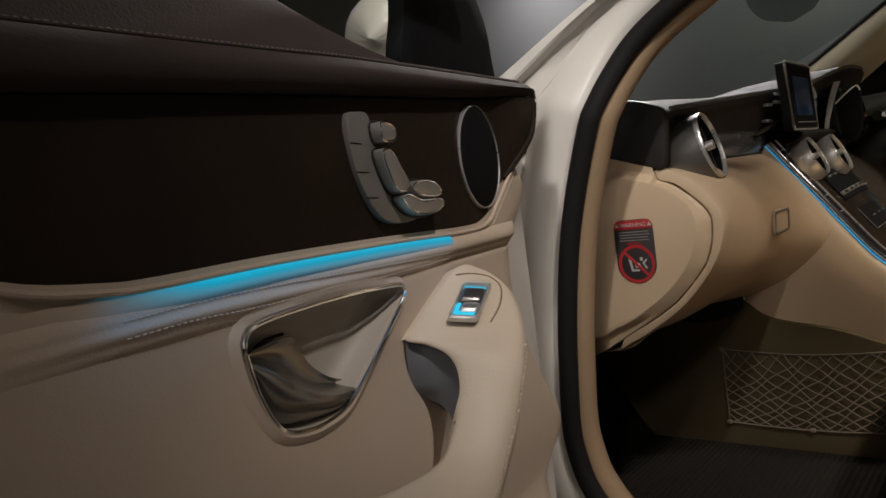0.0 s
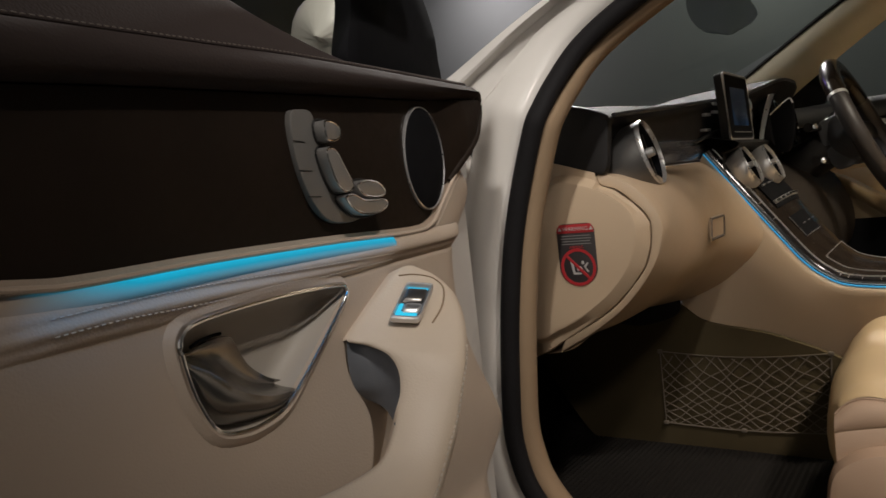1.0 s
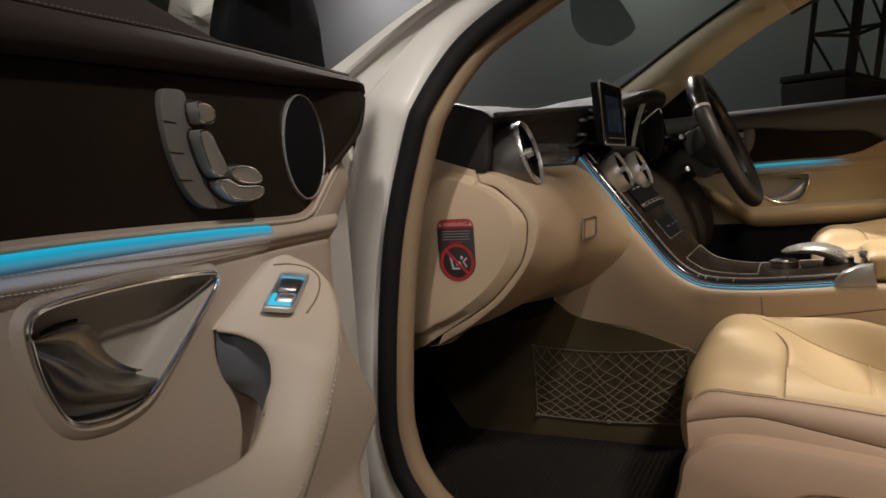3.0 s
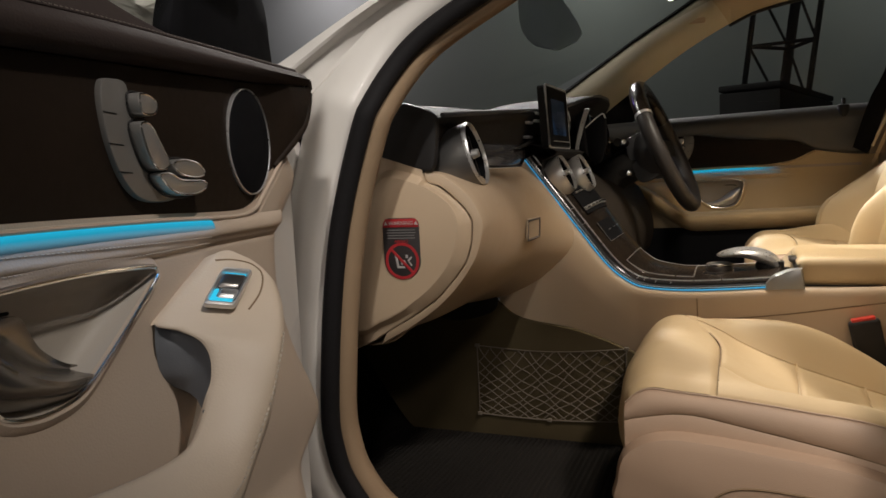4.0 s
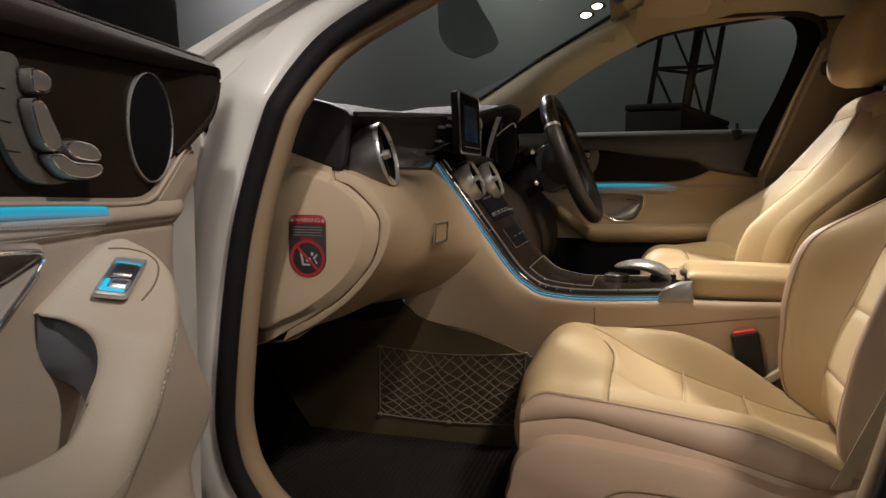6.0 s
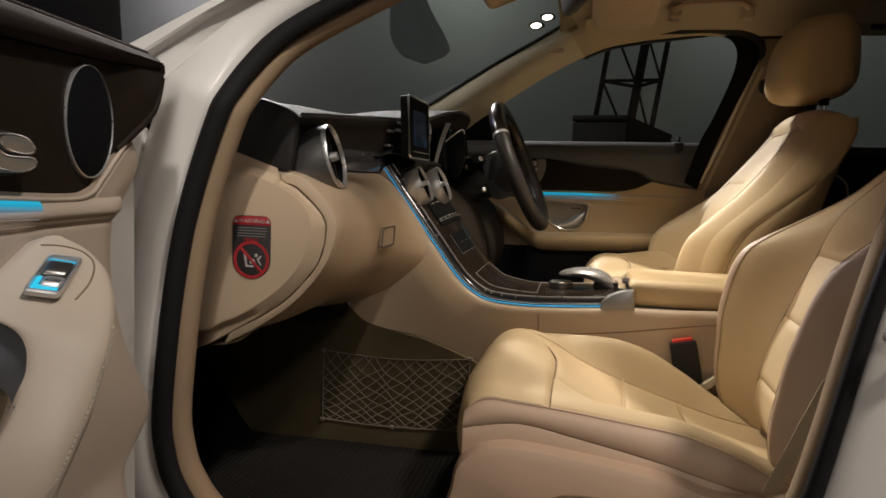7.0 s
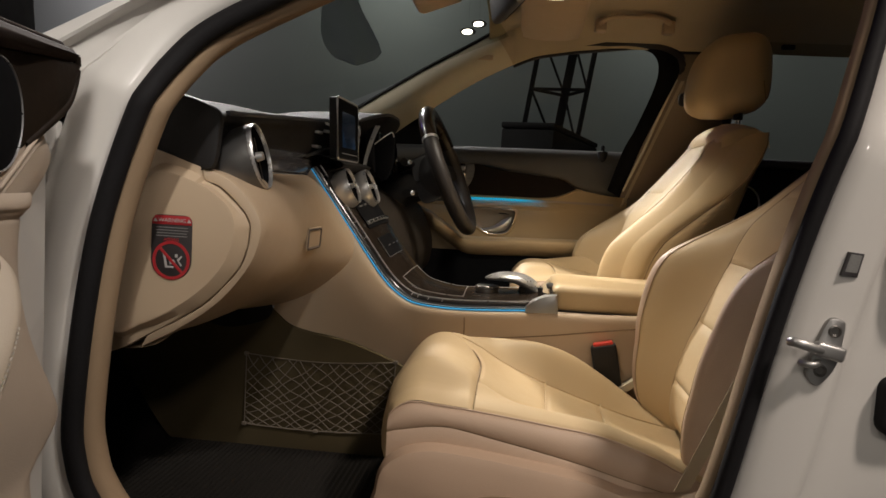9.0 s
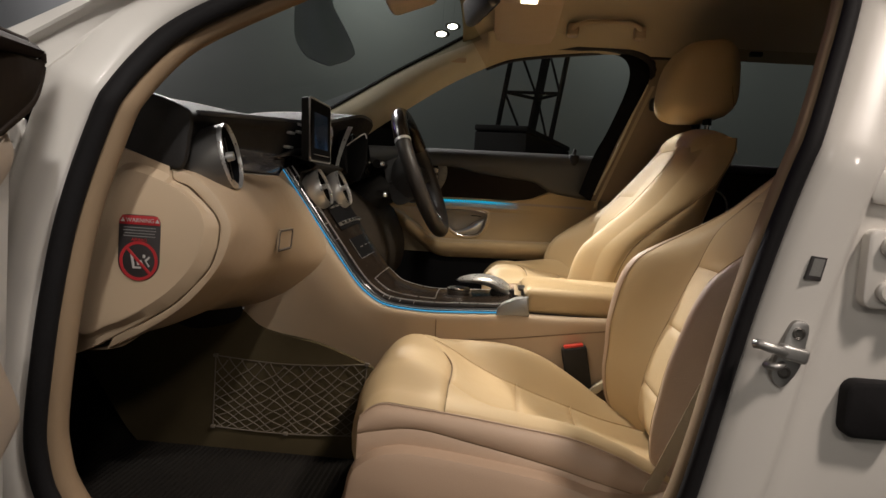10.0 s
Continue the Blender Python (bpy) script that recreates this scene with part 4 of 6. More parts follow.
    if side > 0:
        # the far door shows a straight rest with a short rise to its switches
        edge = [(-.345, .786), (-.335, .781), (-.325, .775), (-.305, .766), (-.285, .756), (-.272, .747), (-.255, .735), (-.240, .724), (-.216, .708), (-.195, .694), (-.170, .686), (-.130, .685), (-.072, .687), (.016, .690), (.10, .692), (.20, .695), (.44, .700)]
        left_c = [(x, -.686, z + .003) for x, z in edge]
        right_c = [(x, -.660 + .060 * min(1, k / 5), z) for k, (x, z) in enumerate(edge)]
    left_b, right_b = cr(left_c, 97), cr(right_c, 97)

    def band_row(k, a, b):
        a, b = Vector(a), Vector(b)
        h = min(1, max(0, (k - 24) / 18))
        g = min(1, max(0, (k - 54) / 8))
        if k < 24:
            r = [a + Vector((.002, -.016, -.006)), a + Vector((.001, -.006, -.002))]
        else:
            r = [a + Vector((.004, -.020, -.050)) * g + Vector((0, -.003, -.0006)), a + Vector((.003, -.004, -.012)) * g + Vector((0, -.001, -.0003))]
        for f in np.linspace(0, 1, 14):
            r.append(a.lerp(b, f) + Vector((-.001, .003, .005)) * (math.sin(math.pi * f) ** .6 * (.35 + .65 * h)))
        r += [b + Vector((-.004, .003, -.006)), b + Vector((-.003, .0, -.020)), b + Vector((.004, -.022, -.045)), b + Vector((.010, -.075, -.060))]
        return [P(*q) for q in r]

    # switch head: a sloping plate against the panel
    hu = Vector((.093, 0, -.040)).normalized()
    hn = hu.cross(Vector((0, .06, -.030))).normalized()
    hn = hn if hn.z > 0 else -hn
    arm = part("armrest", sheet([band_row(k, a, b) for k, (a, b) in enumerate(zip(left_b, right_b))]), rest, door, "pale beige leather armrest, switch head and grab handle", angle=70)
    part("stitching", stitches([P(b[0] - .002, b[1] + .0045, b[2] - .001) for b in right_b[30:76]], .0046, .0009), THREAD, arm, "pale stitching")
    groove = []
    for k, f in cr([(6, .14), (6.3, .5), (7.6, .80), (9.5, .89), (12, .91), (17, .84), (22.5, .73)], 40):
        i = int(k)
        a, b = [Vector(q[i]) * (1 - k + i) + Vector(q[i + 1]) * (k - i) for q in (left_b, right_b)]
        groove.append(P(*(a.lerp(b, f) + Vector((-.001, .003, .005)) * (math.sin(math.pi * f) ** .6 * .35))))
    if side < 0:
        part("panel_groove", tube(groove, .0009, 6), SEAM, arm)
    ha = cr([(-.197, -.690, .7345), (-.1965, -.691, .7205), (-.1985, -.692, .7053), (-.204, -.693, .6889), (-.2153, -.694, .6791)], 16)
    ha = cr([tuple(q) for q in ha], 37)
    rows = [[P(*(a + (b - a) * f + np.array((-.010 * math.sin(math.pi * f), 0, .0)))) for f in np.linspace(0, 1, 10)] for a, b in zip(ha, left_b[22:59])]
    if side < 0:
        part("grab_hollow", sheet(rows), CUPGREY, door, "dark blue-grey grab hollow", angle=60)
    corner = [Vector(q) for q in ((-.2734, -.670, .7652), (-.2869, -.6518, .7619), (-.2404, -.643, .7375), (-.2274, -.6661, .7434))]
    cc = (corner[0] + corner[1] + corner[2] + corner[3]) / 4
    eu, ev = (corner[1] - corner[0] + corner[2] - corner[3]) / 2, (corner[0] - corner[3] + corner[1] - corner[2]) / 2
    en = hn
    cc += en * .0045

    def on_pad(u, v, d):
        return P(*(cc + eu * u + ev * v + en * d))

    def unit_rect(u0, u1, v0, v1, r=.08):
        return rounded(u0, u1, v0, v1, r, 4)

    if side < 0:
        bez = part("window_switch", sheet([[on_pad(u, v, d) for u, v in unit_rect(-k, k, -k, k, .12)] for k, d in ((.53, -.003), (.52, .0008), (.49, .0020), (.455, .0017), (.43, -.0005), (.425, -.003))], True), SATIN, door, "silver framed window switch with cyan backlight")
        part("switch_well", sheet([[on_pad(u, v, d) for u, v in unit_rect(-k, k, -k, k)] for k, d in ((.43, -.0025), (.2, -.003), (.02, -.003))], True, True), CUPGREY, bez)
        for (u0, u1, v0, v1) in ((-.36, .36, .375, .41), (-.41, -.27, -.40, -.06), (-.41, .33, -.41, -.27)):
            part("switch_glow", sheet([[on_pad(u, v, d) for u, v in unit_rect(u0, u1, v0, v1, .03)] for d in (-.0025, -.0012)], True, True), SWITCHGLOW, bez, "cyan backlight")
        part("switch_key", sheet([[on_pad(u, v, d) for u, v in unit_rect(-.37 + k, .37 - k, -.02 + k, .36 - k, .06)] for k, d in ((0, -.0025), (0, -.0008), (.03, .0008), (.09, .0014))], True, True), GUNMETAL, bez, "dark grey window switch key")
        part("switch_key", sheet([[on_pad(u, v, d) for u, v in unit_rect(-.22 + k, .38 - k, -.30 + k, -.04 - k, .08)] for k, d in ((0, -.0025), (0, -.001), (.03, .0004), (.09, .0008))], True, True), SATIN, bez, "silver window switch key")
    # seat adjustment switches shaped like a seat
    plate_o = cr([(-.163, .921), (-.176, .925), (-.190, .923), (-.195, .905), (-.205, .880), (-.222, .866), (-.262, .862), (-.270, .850), (-.254, .836), (-.228, .831), (-.200, .834), (-.182, .846), (-.168, .868), (-.161, .895)], 60, True)
    seat_sw = part("seat_switch", plate(plate_o, face(-.6975), 0, .006, .0015), PLATEGREY, door, "dull silver seat-shaped adjustment switch")
    for zz, x0, x1 in ((.900, -.161, -.175), (.877, -.164, -.180), (.856, -.172, -.188)):
        part("memory_gap", tube([P(x0, -.6912, zz), P(x1, -.6912, zz - .001)], .0005, 5), BLACKSOFT, seat_sw)
    keys = [[(-.190, .914), (-.200, .916), (-.211, .912), (-.213, .904), (-.206, .899), (-.192, .900)],
            [(-.189, .892), (-.202, .893), (-.214, .878), (-.224, .862), (-.214, .856), (-.202, .860), (-.193, .875)],
            [(-.228, .862), (-.245, .866), (-.268, .862), (-.275, .853), (-.262, .849), (-.238, .852)],
            [(-.208, .852), (-.222, .855), (-.240, .849), (-.272, .848), (-.276, .841), (-.256, .835), (-.226, .838)]]
    for k in keys:
        kk = part("switch_key", plate(cr(k, 26, True), face(-.6915), 0, .0105, .0014), GREYBUTTON, seat_sw, "raised silver switch key")
        edge_ = [P(u, -.6815, v) for u, v in inset(cr(k, 26, True), .0012)]
        foot = [P(u, -.6910, v) for u, v in inset(cr(k, 26, True), -.0012)]
        part("key_gap", tube(foot + [foot[0]], .0010, 5, caps=False), BLACKSOFT, kk)
        part("key_rim", tube(edge_ + [edge_[0]], .0010, 6, caps=False), CHROME, kk)
    # loudspeaker
    sx, sz, rr = -.3875, .8852, .0530
    spk = part("speaker", lathe(P(sx, -.699, sz), P(0, 1, 0), [(rr, -.004), (rr, .003), (rr * .94, .0045), (rr * .6, .006), (.0, .0065)], 44, squash=.82), SAILBLACK, door, "round black loudspeaker grille")
    part("speaker_ring", lathe(P(sx, -.699, sz), P(0, 1, 0), [(rr * .985, .002), (rr * 1.0, .0050), (rr * 1.02, .0045), (rr * 1.025, .0)], 48, squash=.82, caps=False), SILVER, spk, "thin chrome speaker ring")
    # window frame, pane, sail and mirror
    part("mirror_sail", plate(cr([(-.548, .972), (-.556, 1.02), (-.548, 1.06), (-.520, 1.10), (-.46, 1.15), (-.39, 1.19), (-.37, 1.13), (-.358, 1.05), (-.344, .985), (-.43, .968)], 60, True), face(-.765), 0, .02, .004), SAILBLACK, door, "black mirror sail panel")
    frame_line = cr([(-.43, 1.14), (-.22, 1.205), (-.05, 1.265), (.12, 1.30), (.32, 1.31), (.43, 1.28), (.455, 1.2), (.43, 1.08), (.40, .97)], 50)
    part("window_frame", tube([P(x, lean(z) + .03, z) for x, z in frame_line], .018, 8), BLACKSOFT, door, "black window frame")
    pane = part("window_pane", sheet([[P(x, -.775 + .35 * max(0, z - .95), z) for z in np.linspace(.94, min(1.30, 1.17 + (x + .42) * .42) if x < .1 else 1.30, 8)] for x in np.linspace(-.42, .42, 20)]), GLASS, door, "tinted side window pane")
    pane.visible_shadow = False
    if side < 0:
        shell = []
        for f in np.linspace(0, 1, 14):
            k = math.sqrt(max(.0, 1 - (2 * f - 1) ** 4)) * .95 + .05
            shell.append([P(-.715 + .135 * f + .015 * math.sin(a), -.935 + .075 * k * math.cos(a), 1.08 + .075 * k * math.sin(a)) for a in np.linspace(0, 2 * math.pi, 20, endpoint=False)])
        part("mirror_housing", sheet(shell, True, True), PAINT, door, "white door mirror housing")
        part("mirror_arm", tube([P(-.54, -.78, 1.0), P(-.56, -.87, 1.03)], .022, 10), BLACKSOFT, door, "black mirror arm")
    part("lock_pin", lathe(P(.243, -.690, .985), (0, 0, 1), [(.006, -.01), (.006, .014), (.004, .018), (0, .018)], 10), BLACKSOFT, door, "black lock pin")
    part("pin_collar", lathe(P(.243, -.690, .978), (0, 0, 1), [(.016, -.03), (.016, .004), (.010, .007), (0, .007)], 14), BLACKSOFT, door, "black collar of the lock pin")
    return door


car_door(-1, "door_1", -80.87, "open front car door with beige panel, dark wood and blue light")
car_door(1, "door_2", 0, "closed far front car door with dark wood and blue light")


# ---- dashboard ----
dash = thing("dashboard", (-.60, 0, .57), "beige dashboard with a black leather top and round vents", "dashboard")


def dash_top_shift(y):
    """How far the upper edge sinks towards the ends, and rises to the hood before the driver."""
    a = abs(y)
    sink = -.022 * min(1, max(0, (a - .42) / .22)) ** 1.5 - .013 * min(1, max(0, (-y - .03) / .14))
    hood = math.exp(-((y - .33) / .185) ** 4)
    return sink, hood


def edge_sink(y):
    """How far the front edge of the top falls away towards the passenger's side."""
    return min(dash_top_shift(y)[0], -.075 * max(0, -y))


def dash_upper(y):
    sink, hood = dash_top_shift(y)
    es = edge_sink(y)
    hx, hz = .095 * hood, .045 * hood
    return [(-1.0, .955 + sink), (-.80, .975 + sink + hz * .3), (-.62, .985 + sink + hz * .82), (-.55 + hx * .6, .986 + sink * .8 + es * .2 + hz * .94), (-.50 + hx * .8, .985 + sink * .4 + es * .6 + hz), (-.468 + hx, .983 + es + hz), (-.458 + hx, .977 + es + hz),
            (-.4565 + hx, .968 + es + hz), (-.462 + hx * .9, .953 + es * .8 + hz * .8), (-.466 + hx * .3, .915 + es * .4), (-.470, .885), (-.478, .846)]


ys = np.linspace(-.652, .652, 80)
part("leather_top", sheet([[(x, y, z) for x, z in cr(dash_upper(y), 40)] for y in ys]), DASHTOP, dash, "black leather dashboard top")
part("top_stitching", stitches([(-.4625 + .095 * dash_top_shift(y)[1], y, .9850 + edge_sink(y) + .045 * dash_top_shift(y)[1]) for y in np.linspace(-.60, .60, 120)], .006, .0006), DARKTHREAD, dash)
part("edge_roll", tube([(-.461 + .095 * dash_top_shift(y)[1], y, .981 + edge_sink(y) + .045 * dash_top_shift(y)[1]) for y in np.linspace(-.60, .64, 90)], .0045, 6), DARKGREY, dash, "grey leather edge of the dashboard top")
endcap = cr([(-.60, .90), (-.56, .945), (-.535, .957), (-.50, .955), (-.455, .935), (-.452, .90), (-.462, .85), (-.50, .855), (-.552, .874), (-.60, .88)], 40, True)
part("black_end", plate(endcap, lying(-.640), 0, -.012, .006), BLACKSOFT, dash, "black soft dashboard end")


def face_shift(y):
    """How far the lower face has turned into the console's flank: 0 on the open face, 1 at the console."""
    f = min(1, max(0, (.32 - abs(y)) / .19))
    return f * f * (3 - 2 * f)


def dash_lower(y):
    f = face_shift(y)
    return [(a[0] + (b[0] - a[0]) * f, a[1] + (b[1] - a[1]) * f) for a, b in zip(FACE, FLARE)]


FLARE = [(-.478, .849), (-.464, .850), (-.438, .831), (-.414, .804), (-.386, .765), (-.356, .72), (-.350, .675), (-.378, .630), (-.43, .592), (-.50, .568), (-.60, .556), (-.90, .58)]
FACE = [(-.478, .849), (-.455, .846), (-.418, .832), (-.396, .806), (-.386, .765), (-.390, .72), (-.408, .675), (-.445, .635), (-.50, .600), (-.58, .572), (-.70, .56), (-.90, .58)]
LIP = [(-.478, .850), (-.445, .841), (-.412, .817), (-.392, .790), (-.3835, .767), (-.386, .745), (-.400, .708), (-.432, .664), (-.467, .631), (-.517, .597), (-.571, .567), (-.70, .562)]
lower_rows = []
for y in np.linspace(-.634, -.138, 50):
    k = min(1, max(0, (y + .634) / .10)) ** .8
    lower_rows.append([(a[0] + (b[0] - a[0]) * k, y, a[1] + (b[1] - a[1]) * k) for a, b in zip(cr(LIP, 44), cr(dash_lower(y), 44))])
part("beige_face", sheet(lower_rows), PLASTIC, dash, "smooth beige lower dashboard")
knee = [(-.478, .846), (-.44, .842), (-.40, .83), (-.35, .80), (-.312, .765), (-.292, .72), (-.280, .67), (-.282, .62), (-.300, .58), (-.36, .55), (-.50, .53), (-.70, .53)]
part("driver_face", sheet([[(x - .05 * (1 - min(1, max(0, (y - .12) / .15))), y, z) for x, z in cr(knee, 40)] for y in np.linspace(.12, .645, 30)]), KNEESHADE, dash, "knee panel under the steering wheel, coloured dark for shade")
lip = cr([(-.478, .850), (-.445, .841), (-.412, .817), (-.392, .790), (-.3835, .767), (-.386, .745), (-.400, .708), (-.432, .664), (-.467, .631), (-.517, .597), (-.546, .581), (-.571, .567)], 50)
inn = cr([(-.476, .846), (-.4735, .8315), (-.450, .8235), (-.4235, .801), (-.4085, .785), (-.401, .767), (-.4035, .735), (-.4145, .704), (-.4395, .673), (-.4685, .644), (-.511, .616), (-.534, .604), (-.556, .592)], 50)
rows = []
for a, b in zip(lip, inn):
    rows.append([(a[0], -.618, a[1]), (a[0], -.634, a[1]), (a[0] * .85 + b[0] * .15, -.643, a[1] * .85 + b[1] * .15), (a[0] * .3 + b[0] * .7, -.6475, a[1] * .3 + b[1] * .7), (a[0] * .06 + b[0] * .94, -.6475, a[1] * .06 + b[1] * .94), (b[0], -.6455, b[1]), (b[0], -.625, b[1])])
part("end_lip", sheet(rows), PLASTIC, dash, "rounded beige lip of the dashboard end")
panel = [(-.552, .874), (-.513, .864), (-.479, .853), (-.4765, .831), (-.452, .8205), (-.426, .799), (-.411, .783), (-.4035, .767), (-.406, .735), (-.417, .705), (-.442, .674), (-.471, .646), (-.513, .617), (-.552, .594), (-.590, .571), (-.63, .555), (-.63, .70), (-.63, .80), (-.60, .868)]
field = [(-.555, .828), (-.532, .8425), (-.482, .829), (-.447, .8105), (-.426, .790), (-.418, .766), (-.421, .735), (-.434, .706), (-.456, .678), (-.484, .653), (-.522, .628), (-.556, .612), (-.605, .600), (-.61, .72), (-.585, .79)]
mid = np.array((-.505, .725))
fld = [tuple(q) for q in cr(field, 80, True)]
o_out = polar(panel, mid, 160)
o_in = polar(fld, mid, 160)
dirs = (o_in - mid) / np.linalg.norm(o_in - mid, axis=1)[:, None]
o_out = o_out + dirs * .0014
gap = np.linalg.norm(o_out - o_in, axis=1)
foot = o_in + dirs * np.minimum(.0115, np.maximum(gap - .004, .001))[:, None]
rows = [[(u, yy, v) for u, v in ring_] for ring_, yy in ((o_out, -.632), (o_out, -.6475), (o_out - dirs * .0022, -.6505), (foot, -.6520), (o_in, -.6650), (mid + (o_in - mid) * .97, -.6662))]
part("end_panel", sheet(rows, True, True), PLASTIC, dash, "beige removable dashboard end panel with a raised field", angle=25)
part("chrome_line", tube([(-.472, y, .8495) for y in np.linspace(-.47, -.145, 20)], .0022, 6), SATIN, dash, "thin silver line under the black face")
part("decor_face", sheet([[(x, y, z) for x, z in ((-.476, .851), (-.466, .856), (-.462, .872), (-.464, .893), (-.472, .90))] for y in np.linspace(-.50, -.12, 20)]), DECORBAND, dash, "glossy dark grey decor band")
latch = cr(rounded(-.40, -.318, .715, .749, .006), 40, True)


def on_face(u, v, d):
    return (-.3862 + (v - .735) * .06 + d, u, v)


part("latch_hollow", sheet([[on_face(u, v, d) for u, v in inset(latch, k)] for k, d in ((-.0045, .0005), (-.003, .0032), (-.0012, .0030), (.0, -.001))], True), PLASTIC, dash, "beige collar of the glove box latch")
part("glovebox_latch", sheet([[on_face(-.359 + (u + .359) * k, .732 + (v - .732) * k, d) for u, v in latch] for k, d in ((.97, .0), (.965, .0016), (.93, .0024), (.7, .0026), (.4, .0026), (.05, .0026))], True, True), PLASTIC, dash, "beige glove box latch", angle=35)
# joint round the latch, drawn wider and brown to add the hollow's shadow
part("latch_gap", tube([on_face(u, v, .0022) for u, v in list(inset(latch, -.0008)) + [inset(latch, -.0008)[0]]], .0026, 5, caps=False), DARKTHREAD, dash)


def round_vent(name, centre, axis, r, deep, label, rim):
    ax = Vector(axis).normalized()
    c = Vector(centre)
    e1 = ax.cross(Vector((0, 1, 0))).normalized()
    e2 = ax.cross(e1)
    rows = []
    for f in np.linspace(0, 1, 12):
        rr = r * (1.0 + .13 * math.sin(f * 3)) * (1 - .34 * f * f)
        o = c - ax * (deep * f) + Vector((0, 0, -.2 * deep * f))
        rows.append([o + (e1 * math.cos(a) + e2 * math.sin(a)) * rr for a in np.linspace(0, 2 * math.pi, 36, endpoint=False)])
    v = part(name, sheet(rows, True), PODGREY if r > .05 else SATIN, dash, label)
    part("vent_ring", lathe(c, ax, [(r * .99, -.008), (r * 1.008, -.003), (r * 1.006, .001), (r * .985, .0034), (r * .97, .0030), (r * .955, .0), (r * .95, -.006)], 48, caps=False), rim, v, "polished vent ring")
    part("vent_throat", lathe(c, ax, [(r * .942, -.003), (r * .90, -.030), (.0, -.032)], 36, caps=False), SAILBLACK, v)
    f1 = ax.cross(Vector((0, 0, 1))).normalized()
    f2 = f1.cross(ax).normalized()
    for k in (-.62, -.31, 0, .31, .62):
        w = math.sqrt(1 - k * k) * r * .84
        o = c + f1 * (k * r) - ax * .012
        part("vane", tube([o - f2 * w, o + f2 * w], .0012, 5), GUNMETAL, v)
    part("vent_bar", tube([c - f1 * r * .88 - ax * .008, c + f1 * r * .90 - ax * .008], .0022, 8), SATIN, v, "satin silver vent bar")
    part("vent_knob", tube([c - ax * .006, c + ax * .005], [r * .15, r * .13], 12), SATIN, v, "silver vent knob")


round_vent("side_vent", (-.422, -.558, .874), (.95, .085, .25), .053, .105, "graphite round side air vent", SILVER)
for x, y in ((-.379, -.090), (-.355, .004), (-.372, .096)):
    round_vent("centre_vent", (x, y, .834), (.90, .0, .40), .042, .05, "silver ringed round centre air vent", SILVER)
round_vent("side_vent", (-.437, .56, .878), (.95, .03, .25), .054, .095, "graphite round side air vent", SATIN)
part("vent_shelf", sheet([[(x, y, z) for x, z in ((-.478, .905), (-.43, .893), (-.398, .886), (-.386, .880), (-.392, .872), (-.42, .862), (-.422, .84), (-.41, .80), (-.39, .77))] for y in np.linspace(-.142, .142, 10)]), BLACKSOFT, dash, "black shelf over the centre vents")

# instrument hood and cluster
part("cluster_bezel", plate(cr([(.16, .868), (.15, .93), (.19, .985), (.33, 1.002), (.47, .985), (.51, .93), (.50, .868), (.33, .86)], 50, True), lambda u, v, d: (-.405 + d + (v - .93) * -.1, u, v), 0, .02, .006), SAILBLACK, dash, "black instrument surround")
for y in (.235, .425):
    part("dial", lathe((-.384, y, .925), (1, 0, .1), [(.055, 0), (.055, .004), (.05, .006), (.048, .002), (0, .002)], 36), PIANO, dash, "round dark instrument dial")
part("hood_blade", thick(sheet([[(-.408 + .004 * v + .024 * v ** 2 + w * (.6 + .4 * v), .138 + .010 * math.sin(v * 3), .873 + .114 * v - .02 * w) for w in (0, .006, .0125)] for v in np.linspace(0, 1, 14)]), .004), SILVER, dash, "silver edge of the instrument hood")
hood = cr([(-.384, .943), (-.360, .962), (-.340, .974), (-.335, .958), (-.334, .92), (-.338, .884), (-.352, .852), (-.375, .86), (-.39, .90)], 50, True)
part("hood_side", plate(hood, lying(.176), 0, -.010, .003), SAILBLACK, dash, "black side of the instrument hood")
part("hood_rim", tube([(x, .1655, z) for x, z in cr([(-.386, .941), (-.372, .953), (-.352, .968), (-.341, .973), (-.336, .962)], 16)], .0014, 6), SATIN, dash, "thin bright rim of the instrument hood")
part("cluster_trim", tube(cr([(-.419, .12, .982), (-.416, .12, .955), (-.420, .12, .925)], 8), .0035, 8), CHROME, dash, "bright upright trim beside the instruments")

# free-standing display
disp = thing("display_screen", (-.42, -.01, .89), "black tablet-like display standing on the dashboard", "screen")
T = pose(-.420, -.010, .958, 0, -3, 0)
scr_o = rounded(-.098, .098, -.069, .069, .008)
part("casing", moved(plate(scr_o, lambda u, v, d: (d, u, v), -.012, .008, .003), T), BLACKSOFT, disp)
part("silver_edge", moved(tube([(.0062, u, v) for u, v in scr_o + [scr_o[0]]], .0026, 6, caps=False), T), SATIN, disp, "silver edge of the display")
part("glass", moved(box(.0078, .0092, -.093, .093, -.064, .064, .0004, 1), T), SAILBLACK, disp, "dark display glass")
part("picture", moved(box(.0088, .0098, -.066, .060, -.040, .040, .0002, 1), T), SCREENGLOW, disp, "dim bluish display picture")
part("display_line", moved(tube([(.0098, -.070, -.054), (.0098, .075, -.054)], .0009, 5), T), SATIN, disp, "thin silver line below the picture")
part("display_foot", box(-.475, -.415, -.05, .03, .868, .892, .006), BLACKSOFT, disp)
for y, z, l in ((-.10, .947, .034), (-.035, .954, .036), (-.035, .971, .036), (-.108, .915, .034)):
    part("dash_key", box(-.466, -.452, y - l / 2, y + l / 2, z - .003, z + .003, .0015), SATIN, dash, "small silver key bar")
